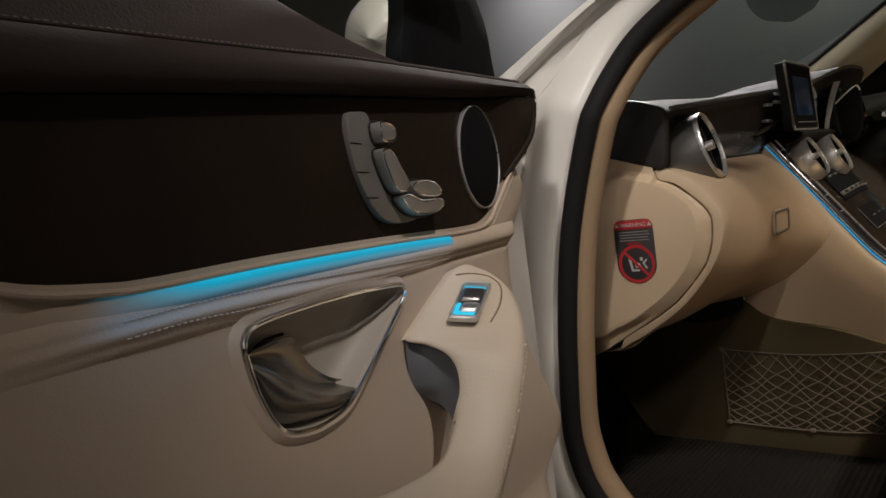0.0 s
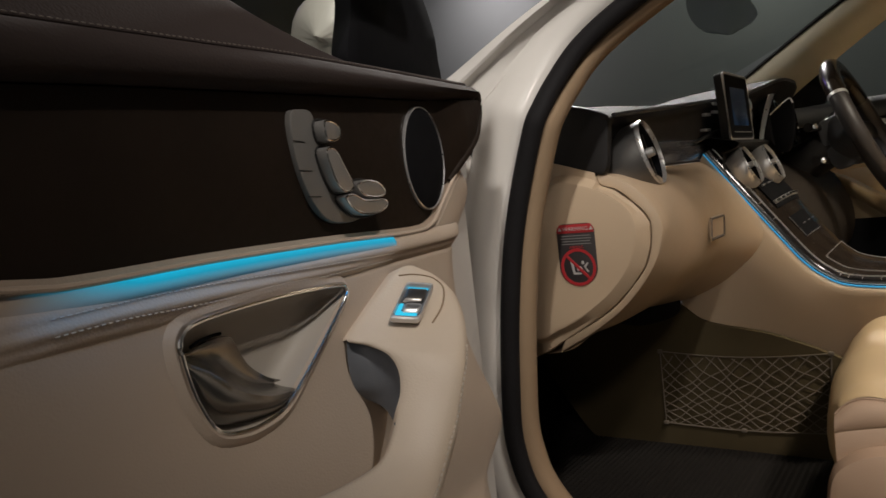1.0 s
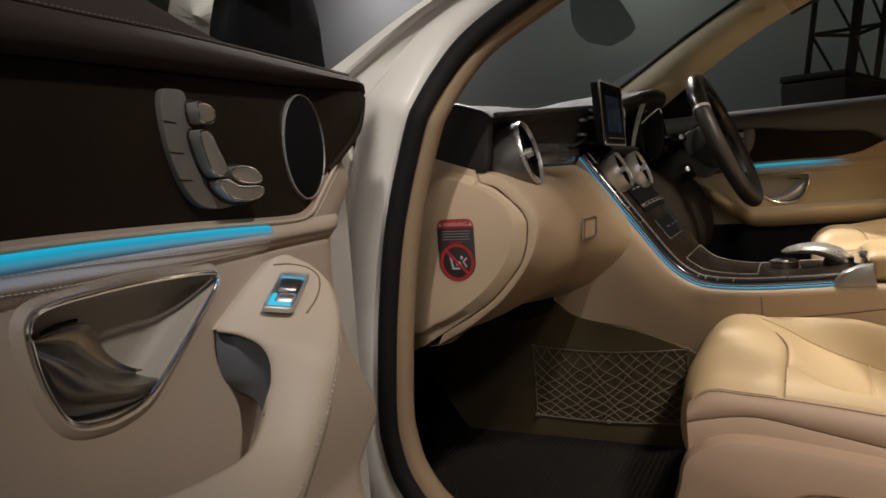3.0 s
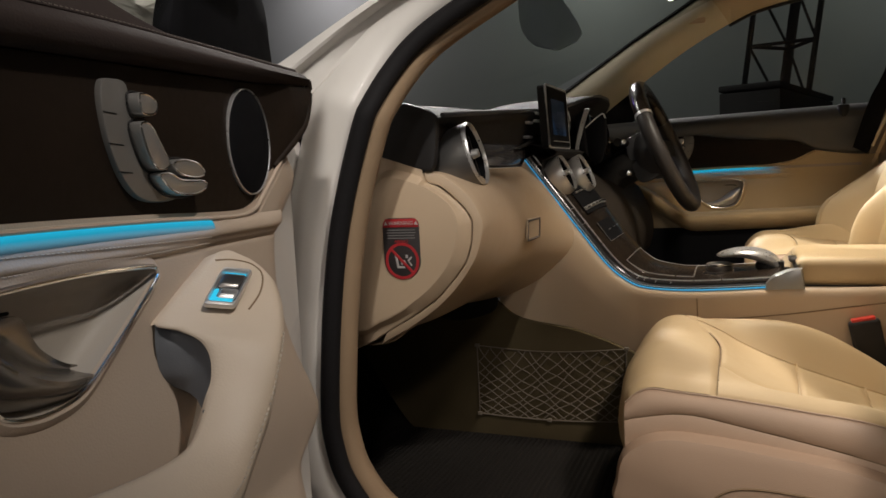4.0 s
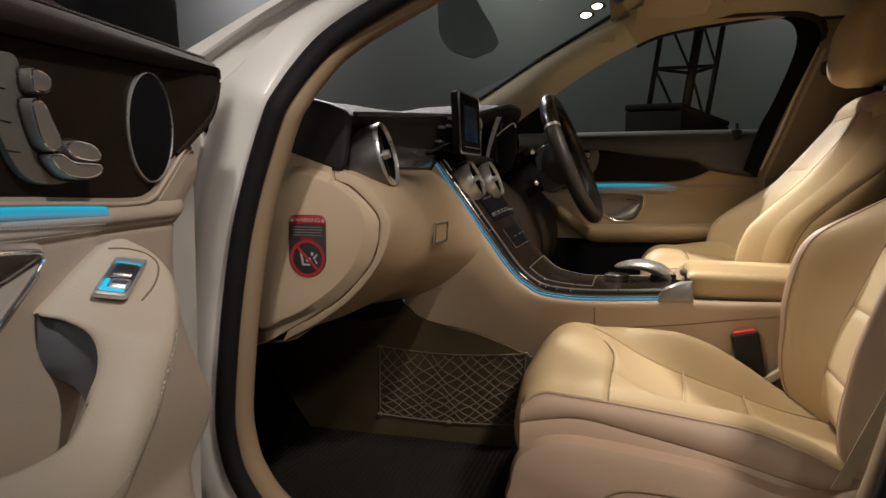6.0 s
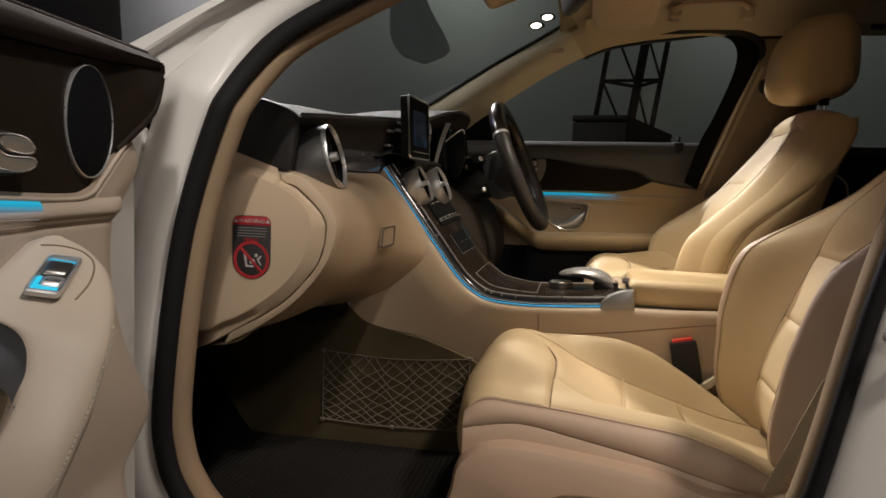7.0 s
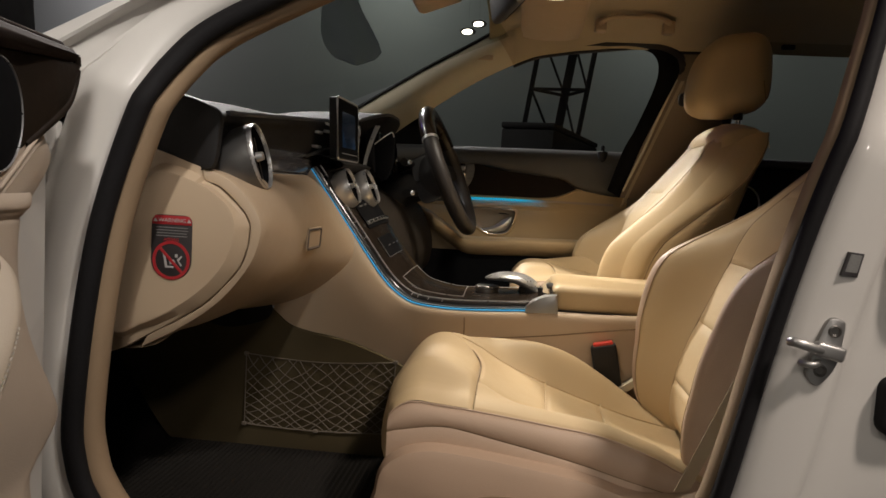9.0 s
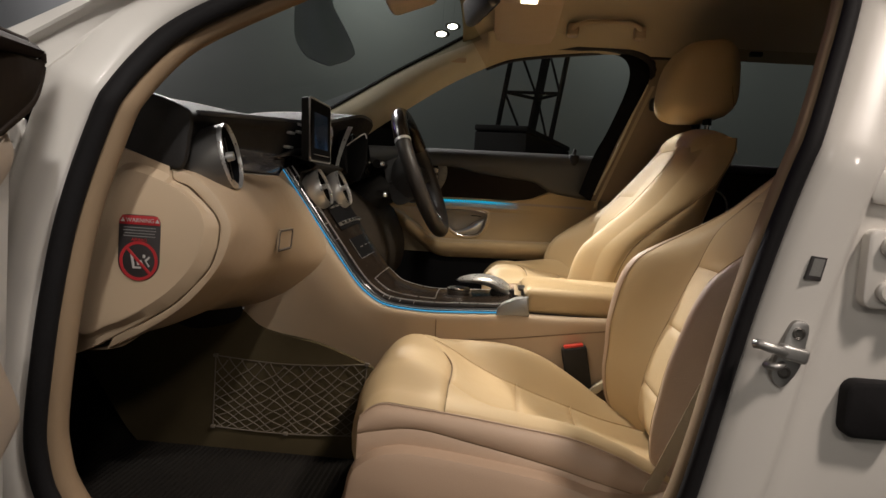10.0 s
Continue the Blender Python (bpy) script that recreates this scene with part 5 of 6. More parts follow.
part("key_ledge", plate([(-.205, .889), (-.15, .893), (-.02, .905), (.0, .908), (.0, .917), (-.02, .918), (-.078, .911), (-.10, .907)], lambda u, v, d: (-.462 + d, u, v), 0, .010, .002), GUNMETAL, dash, "dark silver ledge below the keys")

# ---- steering wheel ----
wheel = thing("steering_wheel", (-.212, .368, .888), "black leather steering wheel with a silver lower spoke", "steering wheel")
wt, wb = Vector((-.283, .368, 1.058)), Vector((-.141, .368, .718))
wc, wr = (wt + wb) / 2, (wt - wb).length / 2
wup = (wt - wb).normalized()
wy = Vector((math.sin(radians(2.2)), math.cos(radians(2.2)), 0))
wax = wy.cross(wup).normalized()
wax = wax if wax.x > 0 else -wax
ring = [wc + wup * (math.cos(a) * (wr - .015)) + wy * (math.sin(a) * (wr - .013)) for a in np.linspace(0, 2 * math.pi, 73)]
part("rim", tube(ring, .0205, 14, caps=False, up=wax), RIMLEATHER, wheel, "dark stitched leather rim")
for s in (1, -1):
    arc = [wc + wup * (math.cos(a) * (wr - .015)) + wy * (s * math.sin(a) * (wr - .013)) for a in np.linspace(radians(2), radians(62), 24)]
    if s == -1:
        part("rim_cap", tube(arc, .0213, 14, up=wax), WOODGLOSS, wheel, "glossy wooden upper rim section")
        part("cap_ring", tube(arc[-2:], .0218, 14, up=wax), SATIN, wheel, "thin metal joint on the rim")
    else:
        part("rim_cap", tube(arc, .0213, 14, up=wax), WOODGLOSS, wheel, "glossy wooden upper rim section")
part("hub", lathe(wc - wax * .045, wax, [(.03, -.05), (.07, -.01), (.078, .02), (.07, .035), (.04, .042), (.0, .044)], 32), DARKGREY, wheel, "dark grey airbag hub")
for s in (1, -1):
    part("spoke", tube([wc + wy * (s * .05) - wax * .02, wc + wy * (s * .17) - wax * .004], [.030, .022], 10, flat=.35, up=wax), BLACKSOFT, wheel, "black side spoke")
part("lower_spoke", tube([wc - wup * .05 - wax * .02, wc - wup * .165 - wax * .004], [.028, .018], 10, flat=.4, up=wax), SATIN, wheel, "silver spoke")
part("column", tube([wc - wax * .05, wc - wax * .16 - Vector((0, 0, .01)), wc - wax * .26 - Vector((0, 0, .03))], [.045, .050, .052], 20), BLACKSOFT, wheel, "black steering column cover")
part("column_shroud", plate(cr([(-.060, -.058), (-.055, .045), (-.020, .062), (.018, .050), (.022, -.020), (.005, -.060)], 40, True), lambda u, v, d: tuple(wc + wax * (u - .035) + wup * v + Vector((0, d, 0))), -.030, -.046, .006), DARKGREY, wheel, "dark grey column shroud")
for x, z in ((-.306, .903), (-.294, .822)):
    st_ = part("stalk", tube(cr([(x - .014, .246, z), (x - .010, .30, z), (x + .004, .36, z - .004)], 8), [.011, .011, .010, .009, .009, .009, .009, .009], 12), BLACKSOFT, wheel, "black column stalk")
    part("stalk_tip", lathe((x, .252, z), (.25, -1, 0), [(.0075, -.02), (.008, .006), (.006, .010), (0, .011)], 16), CHROME, st_, "bright stalk tip")

# ---- centre console ----
console = thing("centre_console", (.0, 0, .262), "beige centre console with a dark glossy top and blue edge light", "console")
SLOPE = [(-.458, .866), (-.40, .788), (-.34, .707), (-.286, .637), (-.247, .604), (-.209, .589), (-.135, .584), (-.05, .587), (.055, .594)]
sl = cr(SLOPE, 60)
tang = np.gradient(sl, axis=0)
tang /= np.linalg.norm(tang, axis=1)[:, None]
nrm = np.stack([-tang[:, 1], tang[:, 0]], 1)


def on_slope(i, y, h):
    return (sl[i][0] + nrm[i][0] * h, y, sl[i][1] + nrm[i][1] * h)


N = len(sl)


def decor(i, y, lift=0.0):
    """A point of the domed wood panel at the slope's place i and the width y."""
    k = min(1, max(0, (-.14 - sl[i][0]) / .15))
    return on_slope(i, y, .0130 + (.012 + .015 * k) * (1 - ((y - .03 * k) / (.117 + .03 * k)) ** 2) + lift)


part("decor_panel", sheet([[decor(i, y) for y in np.linspace(-.117, .117, 16)] for i in range(N)]), WOODGLOSS, console, "dark glossy wood console panel")
for s in (-1, 1):
    part("edge_band", sheet([[on_slope(i, s * yy, h) for yy, h in ((.1375, -.001), (.1372, .005), (.1345, .0108), (.129, .0135), (.1165, .0140), (.115, .012))] for i in range(N)]), PIANO, console, "glossy black console border")
    part("chrome_edge", tube([on_slope(i, s * .1165, .0146) for i in range(N)], .0017, 6), SILVER, console, "thin chrome line along the console")
    part("lower_edge", tube([on_slope(i, s * .1385, .0030) for i in range(N)], .0009, 6), SATIN, console, "thin silver line over the light")
    part("light_line", tube([on_slope(i, s * .1405, -.0012) for i in range(N)], [.0014 + .0004 * min(1, i / 20) for i in range(N)], 6), THINSTRIP, console, "glowing blue light line along the console")
    top = [(x - .003 * n[0], z - .003 * n[1]) for (x, z), n in zip(sl, nrm)] + [(.16, .592), (.36, .60)]
    rows = []
    for f in (0, .012, .03, .055, .09, .14, .2, .28, .36, .45, .54, .63, .72, .81, .9, 1):
        roll = min(1, f / .06)
        roll = math.sqrt(1 - (1 - roll) ** 2)
        rows.append([(x - (.10 * f * min(1, max(0, (-.20 - x) / .2))), s * (.139 + .012 * roll + .014 * f + .042 * math.sin(min(1, f / .24) * math.pi / 2) * min(1, max(0, (-.22 - x) / .16))), z + (.27 - z) * f) for x, z in top])
    part("side_panel", sheet(rows), PLASTIC, console, "beige console side", angle=60)
    part("side_joint", tube([(-.109, s * .1445, .577), (-.107, s * .1515, .565), (-.106, s * .1535, .53), (-.104, s * .157, .49)], .0012, 5), SEAM, console)
    seam = cr([(-.10, .522), (.056, .540), (.16, .556), (.267, .572), (.35, .578)], 20)
    part("side_seam", tube([(x, s * .1535, z) for x, z in seam], .0014, 5), SEAM, console)
    for i in (2, 5, 8, 11, 14, 33, 36, 39, 42):
        part("control_tick", tube([on_slope(i, s * .1350, .0112), on_slope(i, s * .1290, .0143), on_slope(i, s * .1180, .0148)], .0006, 5), SATIN, console)
def at_x(x):
    return int(np.argmin(abs(sl[:, 0] - x)))


ci = at_x(-.372)
part("switch_row", tube([decor(ci + 1, y, .004) for y in np.linspace(-.088, .088, 16)], .0045, 8), SILVER, console, "bright row of climate switches")
part("climate_panel", thick(sheet([[decor(i, y, .003) for y in np.linspace(-.090, .090, 12)] for i in range(ci - 3, ci + 3)]), .002), SAILBLACK, console, "black climate panel")
for k in range(7):
    y = -.076 + .024 * k
    part("climate_key", tube([decor(ci - 2, y - .007, .006), decor(ci - 2, y + .007, .006)], .0022, 6), GREYBUTTON, console)
    part("rocker_key", tube([decor(ci + 1, y - .006, .0085), decor(ci + 1, y + .006, .0085)], .0024, 6), BLACKSOFT, console)
ai = at_x(-.322)
part("audio_panel", thick(sheet([[decor(i, y, .002) for y in np.linspace(-.082, .005, 10)] for i in range(ai - 2, ai + 3)]), .002), SAILBLACK, console, "black audio switch panel")
part("audio_frame", tube([decor(i, -.083, .0025) for i in range(ai - 2, ai + 3)] + [decor(ai + 2, y, .0025) for y in np.linspace(-.08, .005, 8)], .0006, 5), SILVER, console, "thin silver frame")
for k in range(3):
    part("audio_key", tube([decor(ai, -.060 + .03 * k, .0045), decor(ai, -.048 + .03 * k, .0045)], .0012, 5), GREYBUTTON, console)
l0, l1 = at_x(-.268), at_x(-.115)
loop = [decor(i, -.086, .0008) for i in range(l0, l1 + 1)] + [decor(l1, y, .0008) for y in np.linspace(-.08, .08, 10)] + [decor(i, .086, .0008) for i in range(l1, l0 - 1, -1)] + [decor(l0, y, .0008) for y in np.linspace(.08, -.08, 10)]
part("cubby_lid", thick(sheet([[decor(i, y, .0006) for y in np.linspace(-.084, .084, 14)] for i in range(l0, l1 + 1)]), .001), WOODGLOSS, console, "dark wood roller lid of the cubby")
part("lid_edge", tube(loop + [loop[0]], .0009, 6, caps=False), SILVER, console, "thin chrome edge of the cubby lid")
part("controller_base", plate(rounded(-.105, .055, -.075, .075, .02), lambda u, v, d: (u, v, .600 + d), 0, .006, .002), CHROME, console, "chrome framed controller plate")
part("controller_plate", plate(rounded(-.10, .050, -.070, .070, .018), lambda u, v, d: (u, v, .6035 + d), 0, .0045, .0015), PIANO, console)
part("control_dial", lathe((-.068, -.02, .608), (0, 0, 1), [(.026, 0), (.027, .006), (.027, .012), (.023, .016), (0, .017)], 36), GUNMETAL, console, "brushed rotary controller")
part("dial_ring", lathe((-.068, -.02, .608), (0, 0, 1), [(.0275, .010), (.029, .012), (.0275, .014)], 36, caps=False), CHROME, console)
rows = []
for f in np.linspace(0, 1, 22):
    cx = -.074 + .130 * f
    cz = .640 + .008 * math.sin(math.pi * f) - .026 * f ** 3
    hw, hh = .028 + .014 * math.sin(math.pi * f), .0070 + .014 * f ** 1.3
    e = math.sqrt(max(.02, 1 - abs(2 * f - 1) ** 6))
    rows.append([(cx, -.015 + hw * e * math.cos(a), cz + hh * e * math.sin(a)) for a in np.linspace(0, 2 * math.pi, 18, endpoint=False)])
part("hand_rest", sheet(rows, True, True), SILVER, console, "polished touchpad hand rest")
part("rest_pillar", tube([(.030, -.015, .604), (.034, -.015, .630)], [.03, .026], 16), BLACKSOFT, console)
part("silver_end", plate([(.0195, .588), (.0215, .600), (.036, .613), (.060, .624), (.086, .629), (.091, .586), (.0195, .582)], lying(-.116), 0, -.030, .005), GREYBUTTON, console, "satin silver bracket at the armrest")
part("button_ledge", sheet([[(x, y, z) for x, z in ((.050, .606), (.060, .615), (.090, .643), (.10, .644))] for y in np.linspace(-.125, .125, 8)]), PIANO, console, "black button ledge before the armrest")
part("ledge_button", box(.066, .084, -.06, -.02, .630, .640, .003), GUNMETAL, console)
part("armrest", box(.078, .36, -.132, .125, .592, .647, .017, 5), LEATHER, console, "padded beige leather armrest lid")
part("armrest_seam", tube([(.081, -.1330, .5935), (.36, -.1330, .5935)], .0022, 6), BLACKSOFT, console)
part("console_box", box(.07, .37, -.138, .13, .55, .594, .006), PLASTIC, console)
part("rear_block", box(.10, .40, -.120, .12, .28, .56, .01), PLASTIC, console)

# ---- footwell ----
carpet = thing("footwell_lining", (-.55, -.21, .262), "olive brown carpet lining on the tunnel side", "carpet")
cl = cr([(-.90, .50), (-.856, .444), (-.79, .344), (-.737, .273), (-.70, .258), (-.60, .256), (-.40, .262), (-.22, .27), (-.22, .40), (-.22, .455), (-.254, .475), (-.30, .492), (-.352, .508), (-.425, .521), (-.475, .535), (-.519, .568), (-.60, .60), (-.80, .62)], 90, True)
part("lining", plate(cl, lying(-.195), 0, -.014, .0015), CARPET, carpet)
part("foot_gap", plate(cr([(-.66, .545), (-.640, .524), (-.596, .520), (-.535, .536), (-.512, .556), (-.520, .585), (-.58, .61), (-.66, .60)], 30, True), lying(-.208), 0, -.003, .001), BLACKSOFT, carpet)


def cargo_net():
    net = thing("cargo_net", (-.40, -.216, .30), "grey elastic cargo net stretched over the tunnel lining", "net")

    def q(u, v):
        x = -.562 + u * (.322 - .008 * v)
        v = v ** (.74 + .22 * u)
        z = .466 + .006 * u - v * (.153 + .006 * math.sin(math.pi * u)) - .010 * math.sin(math.pi * u) * (1 - v)
        return (x, -.2130 - .004 * math.sin(math.pi * u) * math.sin(math.pi * v), z)

    border = [q(u, 0) for u in np.linspace(0, 1, 20)] + [q(1, v) for v in np.linspace(0, 1, 10)] + [q(u, 1) for u in np.linspace(1, 0, 20)] + [q(0, v) for v in np.linspace(1, 0, 10)]
    part("border_cord", tube(border, .0014, 7), CORD, net)
    cols, rowsn = 11, 7
    for i in range(-rowsn, cols + 1):
        for s in (1, -1):
            pts = []
            for k in range(41):
                v = k / 40
                u = (i + v * rowsn) / cols if s == 1 else (i + (1 - v) * rowsn) / cols
                u += .012 * math.sin(v * 9 + i * 2.1 + s)
                if 0 <= u <= 1:
                    w = v + .02 * math.sin(u * 23 + i)
                    pts.append(q(u, min(1, max(0, w))))
            if len(pts) > 3:
                part("cord", tube(pts, .0012, 5), CORD, net)
    for u, v in ((0, 0), (1, 0), (0, 1), (1, 1), (.5, 1)):
        p = q(u, v)
        part("hook", box(p[0] - .005, p[0] + .005, p[1] - .004, p[1] + .004, p[2] - .004, p[2] + .004, .002), CORD, net)


cargo_net()
mat = thing("floor_mat", (-.45, -.46, .262), "black ribbed floor mat in the footwell", "floor mat")
mo = rounded(-.78, -.12, -.69, -.225, .05)
part("mat_base", plate(mo, lambda u, v, d: (u, v, .262 + d), .001, .012, .004), MATWEAVE, mat)
ribs = bmesh.new()
for i in range(60):
    for j in range(42):
        x, y = -.77 + i * .0108, -.68 + j * .0107
        sheet([[(x, y, .2740), (x + .0075, y, .2740)], [(x + .0015, y + .0035, .2772), (x + .006, y + .0035, .2772)], [(x, y + .0075, .2740), (x + .0075, y + .0075, .2740)]], bm=ribs)
tagged(part("mat_studs", ribs, MATWEAVE, mat), kind="stuff")

# ---- warning sticker ----
st = thing("warning_sticker", (-.515, -.6625, .73), "red and black airbag warning sticker on the dashboard end", "sticker")
ST0 = Vector((-.5130, -.6670, .7300))


def sticker_place(u, v, d):
    return (ST0.x + u, ST0.y - d, ST0.z + v)


so = rounded(-.0315, .0315, -.0480, .0480, .012)
so = [(u, v) for u, v in so if v > -.02] + [(.0315 * math.cos(a), -.0195 + .0290 * math.sin(a)) for a in np.linspace(math.pi, 2 * math.pi, 20)]
so = sorted(so, key=lambda q: math.atan2(q[1] + .01, q[0]))
part("film", plate(so, sticker_place, 0, .0006, .0002), STICKBLACK, st)
part("red_head", plate([(-.0305, .0335), (.0305, .0335), (.0305, .040), (.026, .0468), (-.026, .0468), (-.0305, .040)], sticker_place, .0005, .0010, .0001), STICKRED, st, "red heading field")
rows = []
for r, d in ((.0245, .0005), (.0245, .0011), (.0290, .0011), (.0290, .0005)):
    rows.append([sticker_place(r * math.cos(a), -.0195 + r * math.sin(a), d) for a in np.linspace(0, 2 * math.pi, 49)])
part("ring", sheet(rows), STICKRED, st, "red prohibition ring")
part("slash", plate([(-.019, -.0035), (-.0155, -.001), (.0185, -.0355), (.0155, -.0385)], sticker_place, .0005, .0012, .0001), STICKRED, st, "red slash")
for sh in ([(-.013, -.010), (-.009, -.010), (-.006, -.028), (.004, -.028), (.004, -.031), (-.009, -.031)], [(-.003, -.020), (.004, -.018), (.007, -.024), (-.002, -.026)], [(.006, -.010), (.010, -.010), (.010, -.015), (.006, -.015)], [(.009, -.018), (.016, -.012), (.017, -.014), (.012, -.020), (.017, -.026), (.015, -.028)]):
    part("mark", plate(sh, sticker_place, .0005, .0010, .0001), STICKGREY, st, "plain white mark")
for k, w in enumerate((.024, .025, .023, .024)):
    part("text_bar", plate([(-w, .0285 - .0042 * k), (w, .0285 - .0042 * k), (w, .0297 - .0042 * k), (-w, .0297 - .0042 * k)], sticker_place, .0005, .0009, .0001), LABELGREY, st, "grey line of small print")
for u in (-.0255, .0265):
    part("warning_mark", plate([(u - .0032, .0372), (u + .0032, .0372), (u, .0432)], sticker_place, .0009, .0012, .0001), STICKGREY, st, "small pale triangle")


def lettering(word, size, u, v, mat_, parent):
    cu = bpy.data.curves.new("letters", "FONT")
    cu.body, cu.size, cu.align_x, cu.extrude = word, size, "CENTER", .0001
    tmp = bpy.data.objects.new("letters", cu)
    scene.collection.objects.link(tmp)
    me = bpy.data.meshes.new_from_object(tmp.evaluated_get(bpy.context.evaluated_depsgraph_get()))
    bpy.data.objects.remove(tmp)
    bm = bmesh.new()
    bm.from_mesh(me)
    bpy.data.meshes.remove(me)
    for q in bm.verts:
        q.co = sticker_place(u + q.co.x, v + q.co.y, .0013 + q.co.z)
    return part("lettering", bm, mat_, parent, flat=True)


lettering("WARNING", .0088, .0005, .0370, STICKGREY, st)
lettering("AIRBAG", .0068, 0, .0092, STICKRED, st)


# ---- seats ----
def seat():
    """A front seat; the passenger's own place, with the middle of its cushion at y -.385."""
    ob = thing("front_seat", (.05, -.385, .262), "beige leather front car seat with bolsters and stitched panels", "car seat", "front seats")
    Y0, YN, YF = -.385, -.595, -.175

    def top(x, y):
        """Height of the cushion's top."""
        c = pick([(-.225, .535), (-.17, .548), (-.12, .553), (-.07, .535), (-.02, .506), (.03, .483), (.10, .457), (.17, .435), (.24, .415), (.32, .40)], x)
        w = (y - Y0) / .21
        rim = pick([(-.225, .505), (-.17, .520), (-.12, .529), (-.05, .532), (.05, .530), (.12, .510), (.19, .470), (.25, .430), (.32, .395)], x)
        if w < 0:
            rim = pick([(-.225, .530), (-.186, .5365), (-.15, .539), (-.118, .5365), (-.042, .5305), (.065, .5185), (.146, .5075), (.226, .4815), (.255, .4675), (.32, .44)], x) - .022
        b = min(1, max(0, (abs(w) - .52) / .30))
        b = b * b * (3 - 2 * b)
        z = c * (1 - b) + rim * b
        out = max(0, (abs(w) - .80) / .20)
        z -= .014 * out ** 2.0
        fr = max(0, (-.135 - x) / .085)
        z -= .085 * min(1.05, fr) ** 2.6
        return z

    def pad(name, xs, ys_, puff, label, nu=26, nv=26, gap=.0016, mat=LEATHER):
        """One stitched panel of the cushion: puffed up within, sunk at its seams."""
        (x0, x1), (y0, y1) = xs, ys_
        rows = []
        for u in np.linspace(0, 1, nu):
            r = []
            for v in np.linspace(0, 1, nv):
                a = y0 + v * (y1(u) - y0) if callable(y1) else y0(u) + v * (y1 - y0(u)) if callable(y0) else y0 + v * (y1 - y0)
                xf = front_seam(a) if x0 < 0 else x0
                x = xf + (x1 - xf) * u
                ed = min(min(u, 1 - u) * (x1 - x0), min(v, 1 - v) * .1)
                s = min(1, ed / .012)
                r.append((x, a, top(x, a) + puff * (1 - (1 - s) ** 2) - .0012 * (1 - s) ** 3))
            rows.append(r)
        return part(name, sheet(rows), mat, ob, label, angle=60)

    def front_seam(y):
        """Where the thigh pad ends: it runs straight across and swings forward at the inner bolster."""
        return pick([(-.62, -.054), (-.42, -.054), (-.37, -.060), (-.33, -.078), (-.29, -.108), (-.26, -.120), (-.10, -.122)], y)

    ins = .115
    part("cushion_core", box(-.195, .30, YN + .03, YF - .03, .33, .395, .02, 3), SEAM, ob, "dark cushion core")
    # thigh pad wraps over the front
    rows = []
    for v in np.linspace(0, 1, 40):
        y = Y0 + (v * 2 - 1) * .2058
        side = min(1, min(v, 1 - v) / .10)
        r = []
        for k, x in enumerate(np.linspace(front_seam(y) + .0005, -.185, 20)):
            e = min(1, k * .132 / 19 / .009)
            r.append((x, y, top(x, y) + .004 * e - .004 * (1 - e) ** 2))
        zb = r[-1][2]
        for k, (dx, dz) in enumerate(((-.011, .014), (-.017, .032), (-.019, .055), (-.017, .080), (-.010, .105), (.002, .122))):
            r.append((-.185 + dx + .020 * (1 - side) ** 2, y, zb - dz))
        rows.append(r)
    part("thigh_pad", sheet(rows), LEATHER, ob, "rounded beige leather thigh pad", angle=70)
    part("front_seam", tube([(front_seam(y), y, top(front_seam(y), y) + .0008) for y in np.linspace(-.545, -.335, 30)], .0013, 5), SEAM, ob, "stitched seam behind the thigh pad")
    for x in (.065, .173):
        part("cross_seam", tube([(x + .03 * (y - Y0), y, top(x, y) + .0022) for y in np.linspace(Y0 - .185, Y0 + ins, 20)], .0014, 5), LEATHER, ob, "raised cross seam of the cushion")
    for x0, x1 in ((-.0545, .065), (.065, .173), (.173, .335)):
        pad("cushion_panel", (x0, x1), (Y0 - ins, Y0 + ins), .003, "beige leather cushion panel")
    for s in (-1, 1):
        rows = []
        for u in np.linspace(0, 1, 46):
            r = []
            for v in np.linspace(0, 1, 16):
                y = Y0 + s * (ins - .001 + v * (.205 - ins + .001))
                x = front_seam(y) + (.335 - front_seam(y)) * u
                e = min(1, v / .25)
                r.append((x, y, top(x, y) + ((.009 if s > 0 else .004) * math.sin(e * math.pi / 2) - .001)))
            x_, y_, z_ = r[-1]
            r.append((x_, y_ + s * .003, z_ - .012))
            rows.append(r)
        part("cushion_bolster", sheet(rows), LEATHER, ob, "beige leather cushion bolster", angle=70)
        if s > 0:
            part("insert_seam", tube([(x, Y0 + ins + .001, top(x, Y0 + ins) + .0006) for x in np.linspace(-.100, .33, 40)], .0011, 5), LEATHER, ob, "stitched seam along the cushion bolster")
        # side band with its piping
        rows, rows2, pipe, pipe2 = [], [], [], []
        for x in np.linspace(-.186, .30, 50):
            y = Y0 + s * .206
            zt = top(x, y) + (.0065 if s > 0 else .0025)
            zm = pick([(-.19, .458), (-.171, .464), (-.099, .475), (-.016, .462), (.108, .437), (.189, .416), (.30, .39)], x)
            zm = min(zm, zt - .012)
            rows.append([(x, y, zt), (x, y + s * .010, zt - .004), (x, y + s * .016, (zt + zm) / 2), (x, y + s * .0155, zm + .003), (x, y + s * .0130, zm)])
            rows2.append([(x, y + s * .0130, zm), (x, y + s * .0155, zm - .003), (x, y + s * .014, zm - .03), (x, y + s * .008, .34)])
            pipe.append((x, y + s * .004, zt + .0005))
            pipe2.append((x, y + s * .0132, zm))
        part("side_band", sheet(rows), LEATHER_SIDE, ob, "beige leather side band of the cushion", angle=70)
        part("lower_band", sheet(rows2), LEATHER_SIDE, ob, "beige leather lower band of the cushion", angle=70)
        part("piping", tube(pipe, .0014, 6), LEATHER_SIDE, ob, "thin leather piping")
        part("seam", tube(pipe2, .0011, 5), SEAM, ob)
